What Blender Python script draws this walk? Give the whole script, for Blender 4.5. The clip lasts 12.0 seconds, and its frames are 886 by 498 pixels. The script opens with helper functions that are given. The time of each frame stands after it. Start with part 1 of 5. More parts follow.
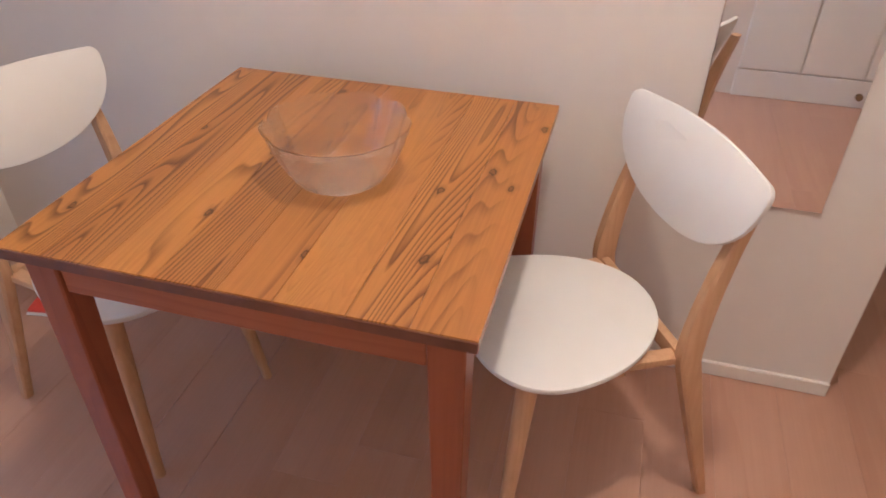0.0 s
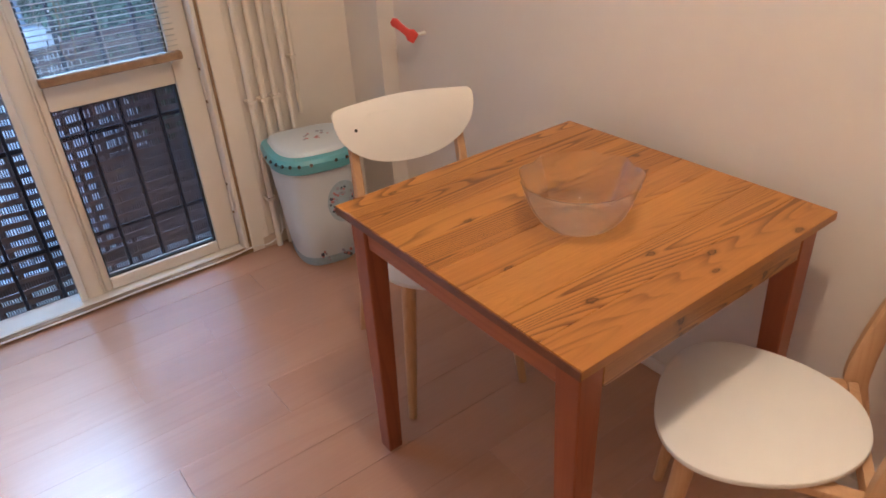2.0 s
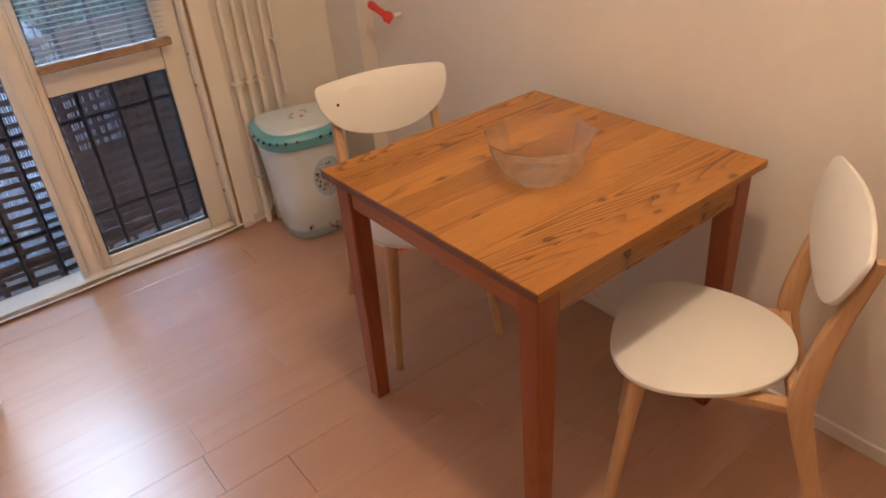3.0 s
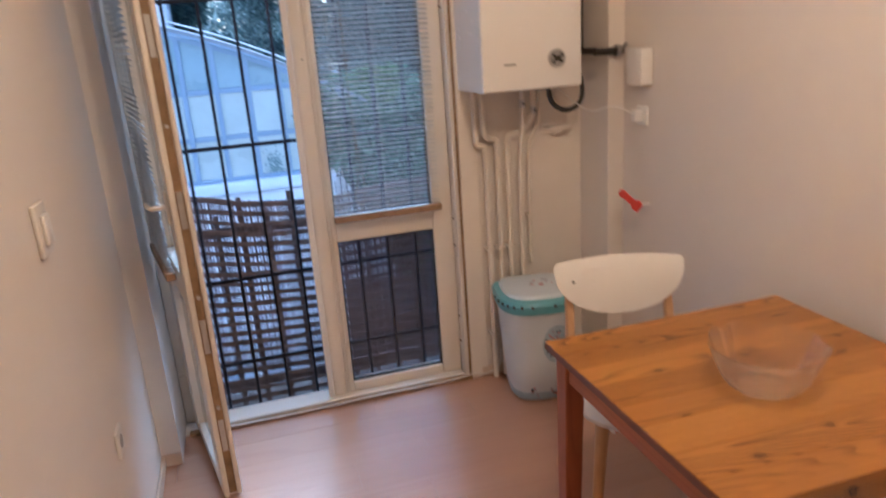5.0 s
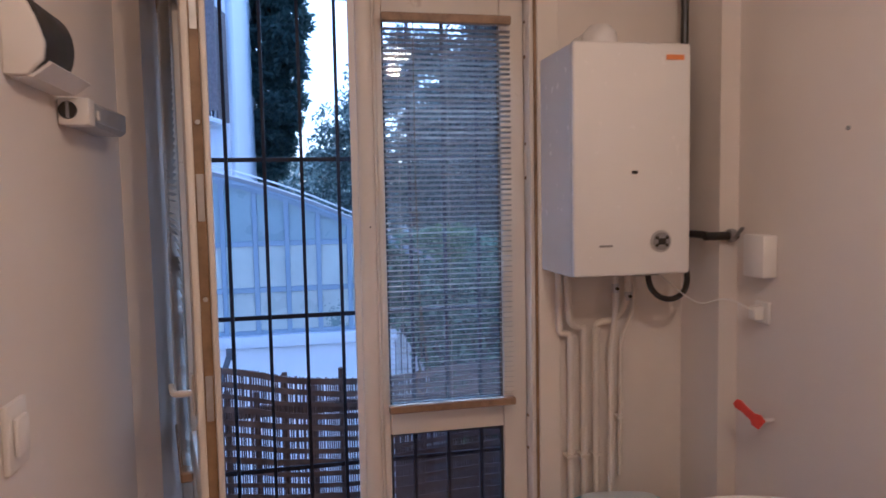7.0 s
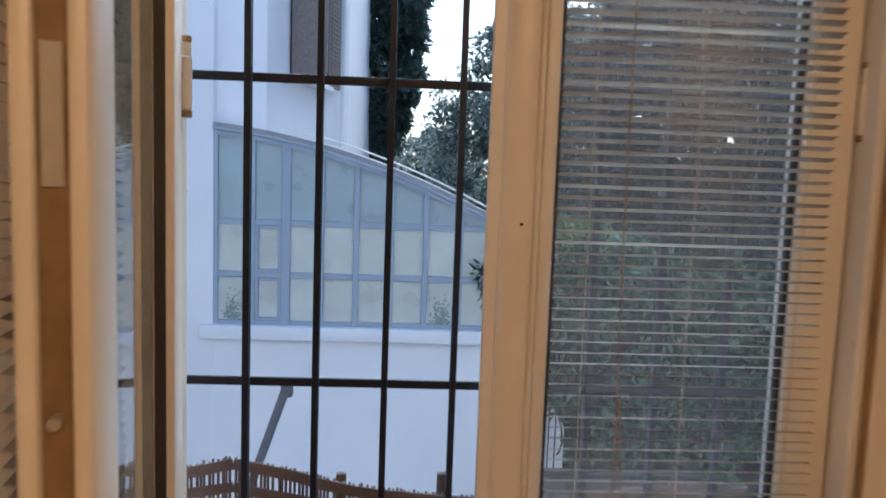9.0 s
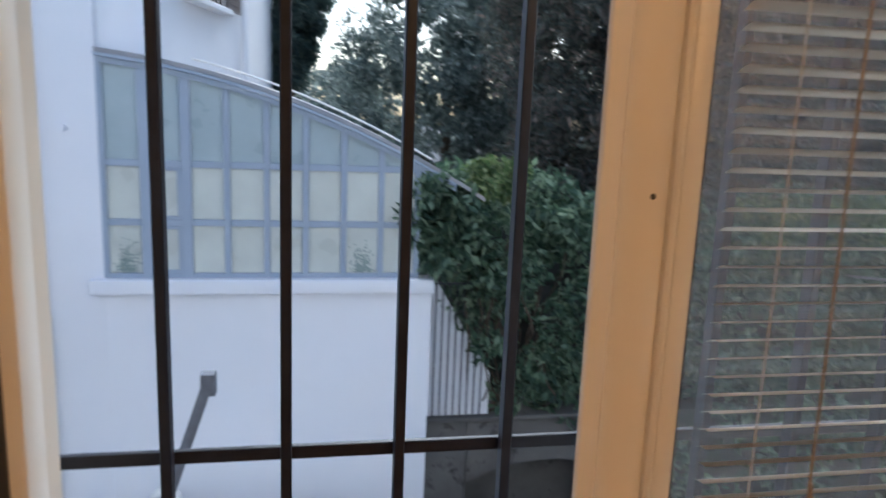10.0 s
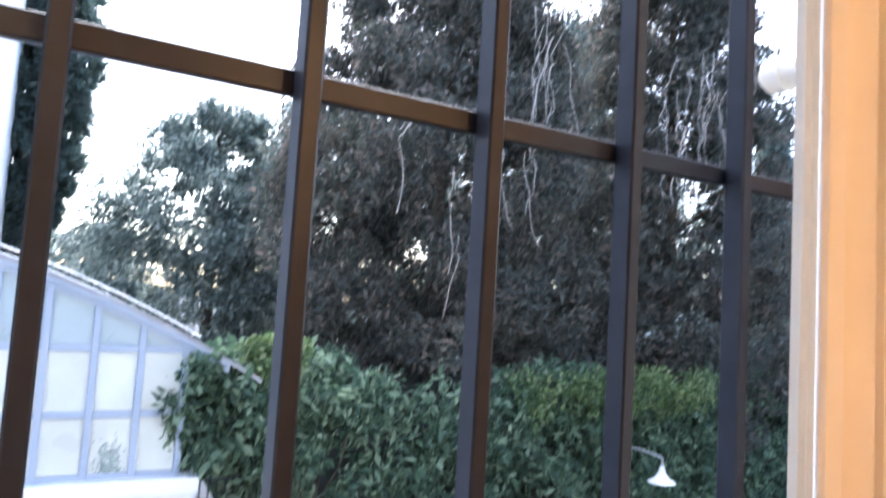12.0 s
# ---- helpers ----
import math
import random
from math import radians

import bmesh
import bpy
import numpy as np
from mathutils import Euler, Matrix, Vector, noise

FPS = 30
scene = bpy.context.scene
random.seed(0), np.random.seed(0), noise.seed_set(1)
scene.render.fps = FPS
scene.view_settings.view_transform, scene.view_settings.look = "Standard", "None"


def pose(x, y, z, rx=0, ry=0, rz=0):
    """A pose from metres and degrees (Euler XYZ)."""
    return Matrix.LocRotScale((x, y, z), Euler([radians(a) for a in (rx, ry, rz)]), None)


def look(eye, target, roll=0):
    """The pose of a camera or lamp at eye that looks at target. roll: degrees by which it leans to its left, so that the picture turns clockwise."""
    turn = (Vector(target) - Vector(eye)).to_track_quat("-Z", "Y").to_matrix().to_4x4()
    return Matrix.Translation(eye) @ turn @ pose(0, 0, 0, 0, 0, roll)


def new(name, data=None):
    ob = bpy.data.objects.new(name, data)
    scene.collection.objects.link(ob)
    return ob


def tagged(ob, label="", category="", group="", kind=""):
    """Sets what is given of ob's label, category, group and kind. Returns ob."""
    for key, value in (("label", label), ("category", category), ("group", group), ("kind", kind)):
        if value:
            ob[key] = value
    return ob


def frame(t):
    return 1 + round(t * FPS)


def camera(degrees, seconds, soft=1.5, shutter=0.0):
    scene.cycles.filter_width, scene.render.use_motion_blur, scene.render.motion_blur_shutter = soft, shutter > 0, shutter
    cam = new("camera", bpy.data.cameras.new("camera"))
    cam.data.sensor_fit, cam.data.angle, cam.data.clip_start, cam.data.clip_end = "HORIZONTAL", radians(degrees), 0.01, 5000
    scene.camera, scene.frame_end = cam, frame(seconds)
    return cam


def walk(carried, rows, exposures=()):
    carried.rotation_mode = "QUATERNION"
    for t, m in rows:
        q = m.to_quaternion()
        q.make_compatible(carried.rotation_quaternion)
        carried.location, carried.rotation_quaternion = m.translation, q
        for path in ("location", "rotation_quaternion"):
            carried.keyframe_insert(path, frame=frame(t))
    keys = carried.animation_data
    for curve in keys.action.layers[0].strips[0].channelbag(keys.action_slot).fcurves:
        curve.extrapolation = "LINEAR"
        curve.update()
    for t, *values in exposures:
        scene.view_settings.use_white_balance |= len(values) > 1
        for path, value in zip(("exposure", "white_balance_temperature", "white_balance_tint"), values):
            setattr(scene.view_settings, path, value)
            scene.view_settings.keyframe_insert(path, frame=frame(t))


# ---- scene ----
cam = camera(65.0, 12.0, soft=1.6, shutter=0.5)
PATH = [
    (0.0, look((-1.380, -1.503, 1.345), (0.184, -1.078, 0.173), 0.6)),
    (0.5, look((-1.257, -1.559, 1.333), (0.222, -0.933, 0.141), 0.0)),
    (1.0, look((-1.223, -1.584, 1.357), (0.043, -0.504, 0.246), -2.4)),
    (1.5, look((-1.268, -1.787, 1.396), (-0.287, -0.425, 0.308), -3.7)),
    (2.0, look((-1.365, -1.911, 1.436), (-0.373, -0.507, 0.414), -3.8)),
    (2.5, look((-1.458, -2.005, 1.443), (-0.411, -0.676, 0.377), -3.7)),
    (4.5, look((-1.449, -2.163, 1.516), (-0.791, -0.437, 0.750), -7.7)),
    (5.0, look((-1.461, -2.184, 1.535), (-0.930, -0.346, 0.943), -4.0)),
    (5.5, look((-1.442, -2.168, 1.559), (-1.003, -0.251, 1.195), -2.1)),
    (6.0, look((-1.405, -2.120, 1.535), (-1.012, -0.160, 1.461), -1.7)),
    (6.5, look((-1.442, -1.974, 1.565), (-0.984, -0.027, 1.557), -0.2)),
    (7.0, look((-1.401, -1.786, 1.575), (-0.998, 0.167, 1.425), -1.1)),
    (7.5, look((-1.302, -1.508, 1.529), (-1.067, 0.471, 1.369), 0.3)),
    (9.5, pose(-1.400, -0.234, 1.542, 83.22, -2.07, -2.47)),
    (10.0, pose(-1.486, 0.005, 1.538, 79.65, -2.24, -10.38)),
    (10.5, pose(-1.576, 0.198, 1.540, 76.50, -1.13, -16.11)),
    (11.0, pose(-1.610, 0.334, 1.560, 74.10, -3.19, -22.09)),
    (11.5, pose(-1.632, 0.371, 1.582, 84.36, -3.99, -26.07)),
    (12.0, pose(-1.640, 0.374, 1.590, 94.64, -3.48, -30.05)),
]
EXPOSURES = [
    (0.0, 2.24, 3800, 2), (0.5, 2.20, 3780, 0), (1.5, 2.07, 4000, -1), (2.5, 2.0, 4450, 2), (4.5, 1.82, 5150, -3), (5.0, 1.82, 4300, 3), (5.5, 1.79, 4200, 6), (6.5, 1.41, 4180, 11),
    (7.0, 1.26, 4150, 11), (7.5, 1.20, 5550, -1), (9.5, 1.17, 5500, 5), (10.0, 1.28, 5900, 5), (10.5, 1.48, 6250, 8), (11.0, 1.80, 6300, 8), (11.5, 2.20, 6300, 10), (12.0, 2.55, 5950, 11),
]
walk(cam, PATH, EXPOSURES)

# ---- world and lights ----
world = bpy.data.worlds.new("dusk_sky")
scene.world = world
world.use_nodes = True
wn = world.node_tree.nodes
sky = wn.new("ShaderNodeTexSky")
sky.sky_type = "NISHITA"
sky.sun_disc = False
sky.sun_elevation = radians(52)
sky.sun_rotation = radians(15)
sky.air_density, sky.dust_density, sky.ozone_density = 1.0, 3.4, 1.5
wn["Background"].inputs["Strength"].default_value = 0.15
world.node_tree.links.new(sky.outputs["Color"], wn["Background"].inputs["Color"])
sun = new("sun", bpy.data.lights.new("sun", "SUN"))
sun.data.energy, sun.data.angle, sun.data.color = 1.4, radians(60), (0.75, 0.88, 1.0)
sun.matrix_world = look((2.02, 7.55, 10), (0, 0, 0))
LAMP = (-0.76, -1.48, 2.46)
bulb = new("ceiling_lamp_light", bpy.data.lights.new("ceiling_lamp_light", "POINT"))
bulb.data.energy, bulb.data.shadow_soft_size, bulb.data.color = 11.5, 0.05, (1.0, 0.54, 0.235)
bulb.location = (LAMP[0], LAMP[1], LAMP[2] - 0.06)


# ---- materials ----
class Mat:
    """A node material under construction: a principled shader with chains of its own."""

    def __init__(self, name, rough=0.5, metal=0.0, spec=0.5):
        self.m = bpy.data.materials.new(name)
        self.m.use_nodes = True
        self.t = self.m.node_tree
        self.b = self.t.nodes["Principled BSDF"]
        self.b.inputs["Roughness"].default_value = rough
        self.b.inputs["Metallic"].default_value = metal
        self.b.inputs["Specular IOR Level"].default_value = spec
        self.co = self.t.nodes.new("ShaderNodeTexCoord").outputs["Object"]

    def node(self, kind, **ins):
        n = self.t.nodes.new(kind)
        for k, v in ins.items():
            s = n.inputs[k.replace("_", " ")]
            if isinstance(v, bpy.types.NodeSocket):
                self.t.links.new(v, s)
            else:
                s.default_value = v
        return n

    def mapped(self, scale=(1, 1, 1), rot=(0, 0, 0), shift=True):
        v = self.co
        if shift:
            r = self.t.nodes.new("ShaderNodeObjectInfo").outputs["Random"]
            mul = self.node("ShaderNodeMath")
            mul.operation = "MULTIPLY"
            self.t.links.new(r, mul.inputs[0])
            mul.inputs[1].default_value = 37.0
            add = self.node("ShaderNodeVectorMath")
            add.operation = "ADD"
            self.t.links.new(v, add.inputs[0])
            self.t.links.new(mul.outputs[0], add.inputs[1])
            v = add.outputs[0]
        mp = self.node("ShaderNodeMapping", Vector=v)
        mp.inputs["Scale"].default_value = scale
        mp.inputs["Rotation"].default_value = rot
        return mp.outputs[0]

    def noise(self, vec, scale=5, detail=4, rough=0.55, dist=0.0):
        return self.node("ShaderNodeTexNoise", Vector=vec, Scale=scale, Detail=detail, Roughness=rough, Distortion=dist).outputs["Fac"]

    def ramp(self, fac, *stops):
        n = self.node("ShaderNodeValToRGB", Fac=fac)
        e = n.color_ramp.elements
        while len(e) < len(stops):
            e.new(0.5)
        for i, (p, c) in enumerate(stops):
            e[i].position = p
            e[i].color = (*c, 1) if len(c) == 3 else c
        return n.outputs["Color"]

    def mix(self, fac, a, b, mode="MIX"):
        n = self.t.nodes.new("ShaderNodeMixRGB")
        n.blend_type = mode
        for s, v in zip(n.inputs, (fac, a, b)):
            if isinstance(v, bpy.types.NodeSocket):
                self.t.links.new(v, s)
            else:
                s.default_value = (*v, 1) if isinstance(v, tuple) else v
        return n.outputs[0]

    def color(self, c):
        if isinstance(c, tuple):
            self.b.inputs["Base Color"].default_value = (*c, 1)
        else:
            self.t.links.new(c, self.b.inputs["Base Color"])
        return self

    def rough(self, fac, lo, hi):
        n = self.node("ShaderNodeMapRange", Value=fac, To_Min=lo, To_Max=hi)
        self.t.links.new(n.outputs[0], self.b.inputs["Roughness"])
        return self

    def bump(self, fac, strength=0.2, dist=0.002):
        n = self.node("ShaderNodeBump", Height=fac, Strength=strength, Distance=dist)
        self.t.links.new(n.outputs[0], self.b.inputs["Normal"])
        return self


def painted(name, base, rough=0.5, vary=0.06, stain=None, stain_at=0.62, scale=2.0, bump=0.12, fine=120, spec=0.4):
    """Paint or plaster: soft large patches, fine grain, and stains where asked."""
    m = Mat(name, rough, 0, spec)
    v = m.mapped()
    big = m.noise(v, scale, 5)
    lo, hi = tuple(c * (1 - vary) for c in base), tuple(min(1, c * (1 + vary)) for c in base)
    col = m.ramp(big, (0.3, lo), (0.7, hi))
    if stain:
        spots = m.ramp(m.noise(v, scale * 4, 8, 0.65, 0.4), (stain_at, (0, 0, 0)), (stain_at + 0.12, (1, 1, 1)))
        col = m.mix(spots, col, stain)
    m.color(col)
    m.rough(m.noise(v, 20, 3), rough - 0.06, rough + 0.08)
    return m.bump(m.noise(v, fine, 3), bump, 0.0015).m


def wood(name, pale, mid, dark, along=(1, 0, 0), rough=0.32, ring=26, knots=True, stretch=9.0, streaks=0.5, bands=0.0, figured=False):
    """Long-grained timber: growth rings cut at a slant, pores and knots."""
    m = Mat(name, rough, 0, 0.4)
    sc = tuple(1.0 / stretch if k else 1.0 for k in along)
    v = m.mapped(sc)
    field = m.noise(v, 5.5, 2, 0.45, 0.3)
    mul = m.node("ShaderNodeMath", Value=field)
    mul.operation = "MULTIPLY"
    mul.inputs[1].default_value = ring
    fr = m.node("ShaderNodeMath", Value=mul.outputs[0])
    fr.operation = "FRACT"
    lines = m.ramp(fr.outputs[0], (0.0, (0, 0, 0)), (0.50, (0.08, 0.08, 0.08)), (0.90, (1, 1, 1)), (1.0, (0, 0, 0)))
    patch = m.noise(v, 3.0, 4)
    base = m.ramp(patch, (0.32, mid), (0.68, pale))
    cut = 0.475 if figured else 0.43
    gate = m.ramp(m.noise(v, 4.1, 2), (cut, (0.08, 0.08, 0.08)), (cut + 0.11, (streaks, streaks, streaks)))
    col = m.mix(m.mix(1.0, lines, gate, "MULTIPLY"), base, dark)
    fine = m.noise(m.mapped(tuple(1.0 / 40 if k else 1.0 for k in along)), 160, 2)
    col = m.mix(0.14, col, m.ramp(fine, (0.35, dark), (0.65, pale)))
    if bands:
        r = m.t.nodes.new("ShaderNodeObjectInfo").outputs["Random"]
        col = m.mix(m.ramp(r, (0.0, (0, 0, 0)), (1.0, (bands, bands, bands))), col, (0.78, 0.72, 0.66), "MULTIPLY")
    if knots:
        kv = m.mapped(tuple(0.5 if k else 1.0 for k in along))
        wob = m.node("ShaderNodeTexNoise", Vector=kv, Scale=42.0, Detail=3.0)
        kv = m.mix(0.022, kv, wob.outputs["Color"], "ADD")
        vo = m.node("ShaderNodeTexVoronoi")
        vo.voronoi_dimensions = "2D"
        m.t.links.new(kv, vo.inputs["Vector"])
        vo.inputs["Scale"].default_value = 9.0
        k = m.ramp(vo.outputs["Distance"], (0.0, (0.75, 0.75, 0.75)), (0.025, (0.6, 0.6, 0.6)), (0.042, (1, 1, 1)), (0.058, (0.3, 0.3, 0.3)), (0.12, (0, 0, 0)))
        pick = m.ramp(m.node("ShaderNodeSeparateColor", Color=vo.outputs["Color"]).outputs[0], (0.50, (0, 0, 0)), (0.52, (1, 1, 1)))
        col = m.mix(m.mix(1.0, k, pick, "MULTIPLY"), col, tuple(q * 0.5 for q in dark))
    m.color(col)
    m.rough(patch, rough - 0.05, rough + 0.12)
    return m.bump(fr.outputs[0], 0.03, 0.001).m


def plain(name, c, rough=0.4, metal=0.0, vary=0.08, scale=30):
    m = Mat(name, rough, metal)
    n = m.noise(m.mapped(), scale, 4)
    m.color(m.ramp(n, (0.3, tuple(x * (1 - vary) for x in c)), (0.7, tuple(min(1, x * (1 + vary)) for x in c))))
    m.rough(n, max(0.03, rough - 0.06), min(1, rough + 0.08))
    return m.m


def glass(name, tint=(1, 1, 1), rough=0.0, ior=1.45):
    m = Mat(name, rough)
    m.b.inputs["Transmission Weight"].default_value = 1.0
    m.b.inputs["IOR"].default_value = ior
    return m.color(tint).m


def leafy(name, dark, mid, light, rough=0.5):
    """Leaves that differ one from the next and let some light through."""
    m = Mat(name, rough, 0, 0.4)
    r = m.t.nodes.new("ShaderNodeNewGeometry").outputs["Random Per Island"]
    col = m.ramp(r, (0.0, dark), (0.6, mid), (1.0, light))
    m.color(col)
    tr = m.node("ShaderNodeBsdfTranslucent", Color=col)
    mx = m.node("ShaderNodeMixShader")
    mx.inputs[0].default_value = 0.5
    m.t.links.new(m.b.outputs[0], mx.inputs[1])
    m.t.links.new(tr.outputs[0], mx.inputs[2])
    m.t.links.new(mx.outputs[0], m.t.nodes["Material Output"].inputs["Surface"])
    return m.m


M_WALL = painted("wall_plaster", (0.75, 0.69, 0.62), 0.72, 0.025, None, 0.7, 1.2, 0.10, 90, 0.25)
M_WALLN = painted("wall_plaster_stained", (0.76, 0.70, 0.62), 0.72, 0.05, (0.50, 0.42, 0.34), 0.66, 2.0, 0.25, 60, 0.25)
M_CEIL = painted("ceiling_paint", (0.80, 0.78, 0.75), 0.85, 0.02)
M_UPVC = painted("yellowed_plastic", (0.80, 0.74, 0.64), 0.36, 0.05, (0.45, 0.36, 0.26), 0.665, 2.4, 0.04, 80, 0.45)
M_EDGE = plain("worn_edge_brown", (0.26, 0.17, 0.08), 0.5, 0.0, 0.35, 14)
M_SEAL = plain("dark_seal", (0.035, 0.033, 0.03), 0.6)
M_PINE = wood("pine_top", (0.50, 0.235, 0.028), (0.40, 0.165, 0.018), (0.095, 0.026, 0.005), (1, 0, 0), 0.26, 66, True, 12.0, 0.95, 0.85, True)
M_PINEY = wood("pine_rail", (0.36, 0.115, 0.032), (0.29, 0.085, 0.022), (0.20, 0.05, 0.012), (0, 1, 0), 0.34, 18, False)
M_PINEEDGE = plain("pine_dark_edge", (0.14, 0.048, 0.016), 0.35, 0, 0.3, 12)
M_PINEX = wood("pine_rail_side", (0.36, 0.115, 0.032), (0.29, 0.085, 0.022), (0.20, 0.05, 0.012), (1, 0, 0), 0.34, 18, False)
M_PINEZ = wood("pine_leg", (0.32, 0.095, 0.026), (0.26, 0.070, 0.018), (0.18, 0.045, 0.010), (0, 0, 1), 0.34, 18, False)
M_BEECH = wood("beech", (0.62, 0.40, 0.20), (0.55, 0.33, 0.15), (0.38, 0.20, 0.08), (0, 0, 1), 0.42, 30, False, 12, 0.25)
M_FLOOR = wood("laminate", (0.50, 0.29, 0.18), (0.44, 0.245, 0.145), (0.37, 0.19, 0.11), (1, 0, 0), 0.30, 5, False, 8, 0.3)
for key, val in (("Coat Weight", 0.8), ("Coat Roughness", 0.35), ("Coat IOR", 1.6)):
    M_FLOOR.node_tree.nodes["Principled BSDF"].inputs[key].default_value = val
M_SKIRT = painted("skirting_beige", (0.62, 0.50, 0.38), 0.5, 0.08, (0.3, 0.2, 0.12), 0.64, 4)
M_WHITE = painted("white_lacquer", (0.80, 0.77, 0.72), 0.34, 0.015, None, 0.7, 3, 0.02, 60, 0.45)
M_PLYEDGE = plain("ply_edge", (0.55, 0.45, 0.34), 0.6, 0, 0.25, 60)
M_BOILER = painted("boiler_enamel", (0.80, 0.78, 0.74), 0.24, 0.012, None, 0.7, 2, 0.01, 40, 0.5)
M_PIPE = painted("painted_pipe", (0.76, 0.70, 0.60), 0.45, 0.06, (0.40, 0.28, 0.16), 0.66, 9, 0.15, 60)
M_BLACK = plain("black_pipe", (0.025, 0.022, 0.02), 0.38)
M_GREY = plain("grey_plastic", (0.28, 0.27, 0.26), 0.4)
M_SILVER = plain("silver_plastic", (0.55, 0.54, 0.52), 0.3, 0.6)
M_RED = plain("red_plastic", (0.62, 0.055, 0.025), 0.35)
M_ORANGE = plain("orange_label", (0.75, 0.26, 0.05), 0.4)
M_TEAL = plain("teal_plastic", (0.16, 0.41, 0.47), 0.32, 0, 0.05, 10)
M_BIN = painted("bin_plastic", (0.66, 0.72, 0.76), 0.32, 0.03, None, 0.7, 5, 0.02, 60, 0.5)
M_BINBLUE = plain("print_pale_blue", (0.40, 0.52, 0.60), 0.34, 0, 0.10, 60)
M_FLORAL = plain("print_grey_blue", (0.36, 0.38, 0.46), 0.4, 0, 0.2)
M_PRINT = plain("print_dark_blue", (0.06, 0.07, 0.12), 0.4, 0, 0.2)
M_FLORALR = plain("print_dull_red", (0.45, 0.20, 0.22), 0.4, 0, 0.2)
M_IRON = plain("grille_iron", (0.014, 0.016, 0.026), 0.42, 0.0, 0.25, 40)
M_IRON.node_tree.nodes["Principled BSDF"].inputs["Specular IOR Level"].default_value = 0.32
M_STEEL = plain("dull_steel", (0.10, 0.11, 0.135), 0.5, 0.2, 0.2)
M_GLASS = glass("pane_glass", (0.97, 0.98, 0.98))
# Lower pane glass tinted slightly grey-blue to darken what shows through.
M_GREYPANE = glass("tinted_lower_pane", (0.74, 0.76, 0.82))
# Patchy translucent film mixed into the upper pane to give a bluish haze.
M_HAZED = Mat("hazed_pane", 0.0)
M_HAZED.b.inputs["Transmission Weight"].default_value = 1.0
M_HAZED.color((0.96, 0.97, 0.98))
film = M_HAZED.node("ShaderNodeBsdfTranslucent", Color=(0.85, 0.87, 0.9, 1))
blend = M_HAZED.node("ShaderNodeMixShader")
haze = M_HAZED.node("ShaderNodeMapRange", Value=M_HAZED.noise(M_HAZED.mapped(), 6, 6, 0.65), To_Min=0.012, To_Max=0.034)
M_HAZED.t.links.new(haze.outputs[0], blend.inputs[0])
M_HAZED.t.links.new(M_HAZED.b.outputs[0], blend.inputs[1])
M_HAZED.t.links.new(film.outputs[0], blend.inputs[2])
M_HAZED.t.links.new(blend.outputs[0], M_HAZED.t.nodes["Material Output"].inputs["Surface"])
M_HAZED = M_HAZED.m
M_BOWL = glass("bowl_glass", (1, 1, 1), 0.02, 1.48)
bt = M_BOWL.node_tree
clear, half = bt.nodes.new("ShaderNodeBsdfTransparent"), bt.nodes.new("ShaderNodeMixShader")
half.inputs[0].default_value = 0.35
bt.links.new(bt.nodes["Principled BSDF"].outputs[0], half.inputs[1])
bt.links.new(clear.outputs[0], half.inputs[2])
bt.links.new(half.outputs[0], bt.nodes["Material Output"].inputs["Surface"])
M_MIRROR = plain("mirror_silver", (0.92, 0.92, 0.92), 0.02, 1.0, 0.0)
M_MIRROR.node_tree.nodes["Principled BSDF"].inputs["Roughness"].default_value = 0.01
for lk in list(M_MIRROR.node_tree.links):
    if lk.to_socket.name == "Roughness":
        M_MIRROR.node_tree.links.remove(lk)
M_SLAT = plain("blind_slat", (0.54, 0.50, 0.44), 0.42, 0.0, 0.05)
M_BLINDRAIL = plain("blind_rail_brown", (0.30, 0.20, 0.11), 0.5, 0, 0.3)
M_STUCCO = painted("white_stucco", (0.80, 0.795, 0.81), 0.85, 0.03, (0.68, 0.665, 0.66), 0.70, 0.5, 0.35, 40, 0.2)
M_GHFRAME = painted("grey_blue_aluminium", (0.33, 0.38, 0.45), 0.42, 0.04, None, 0.7, 1.0, 0.03)
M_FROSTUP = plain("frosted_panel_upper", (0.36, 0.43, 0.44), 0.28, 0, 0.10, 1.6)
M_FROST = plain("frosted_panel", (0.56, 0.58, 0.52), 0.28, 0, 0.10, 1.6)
M_ROOF = plain("flashing_grey", (0.30, 0.29, 0.29), 0.6, 0.2, 0.2, 3)
M_SHUT = plain("shutter_brown", (0.20, 0.16, 0.145), 0.6, 0, 0.2)
M_CONC = painted("old_concrete", (0.125, 0.115, 0.105), 0.9, 0.35, (0.055, 0.05, 0.045), 0.56, 1.3, 0.6, 25, 0.2)
M_ASPH = painted("asphalt", (0.055, 0.055, 0.058), 0.9, 0.2, None, 0.7, 1.0, 0.5, 60, 0.2)
# Terrace soil, also the dark backing added round the hedge.
M_SOILBACK = painted("dark_soil_backing", (0.045, 0.042, 0.036), 0.95, 0.4, (0.03, 0.045, 0.025), 0.5, 2.0, 0.8, 12, 0.1)
M_BARK = painted("bark", (0.10, 0.075, 0.055), 0.95, 0.35, None, 0.7, 6, 0.8, 25, 0.1)
M_TWIG = plain("dry_twig", (0.50, 0.43, 0.37), 0.9, 0, 0.2)
M_REED = plain("reed", (0.15, 0.112, 0.104), 0.8, 0, 0.3, 8)
M_POST = wood("dark_post", (0.14, 0.105, 0.095), (0.115, 0.084, 0.076), (0.06, 0.045, 0.04), (0, 0, 1), 0.7, 20, False)
M_IVY = leafy("ivy_leaves", (0.030, 0.060, 0.038), (0.115, 0.185, 0.110), (0.30, 0.38, 0.25), 0.38)
M_SHRUB = leafy("shrub_leaves", (0.06, 0.11, 0.04), (0.15, 0.22, 0.08), (0.36, 0.40, 0.20))
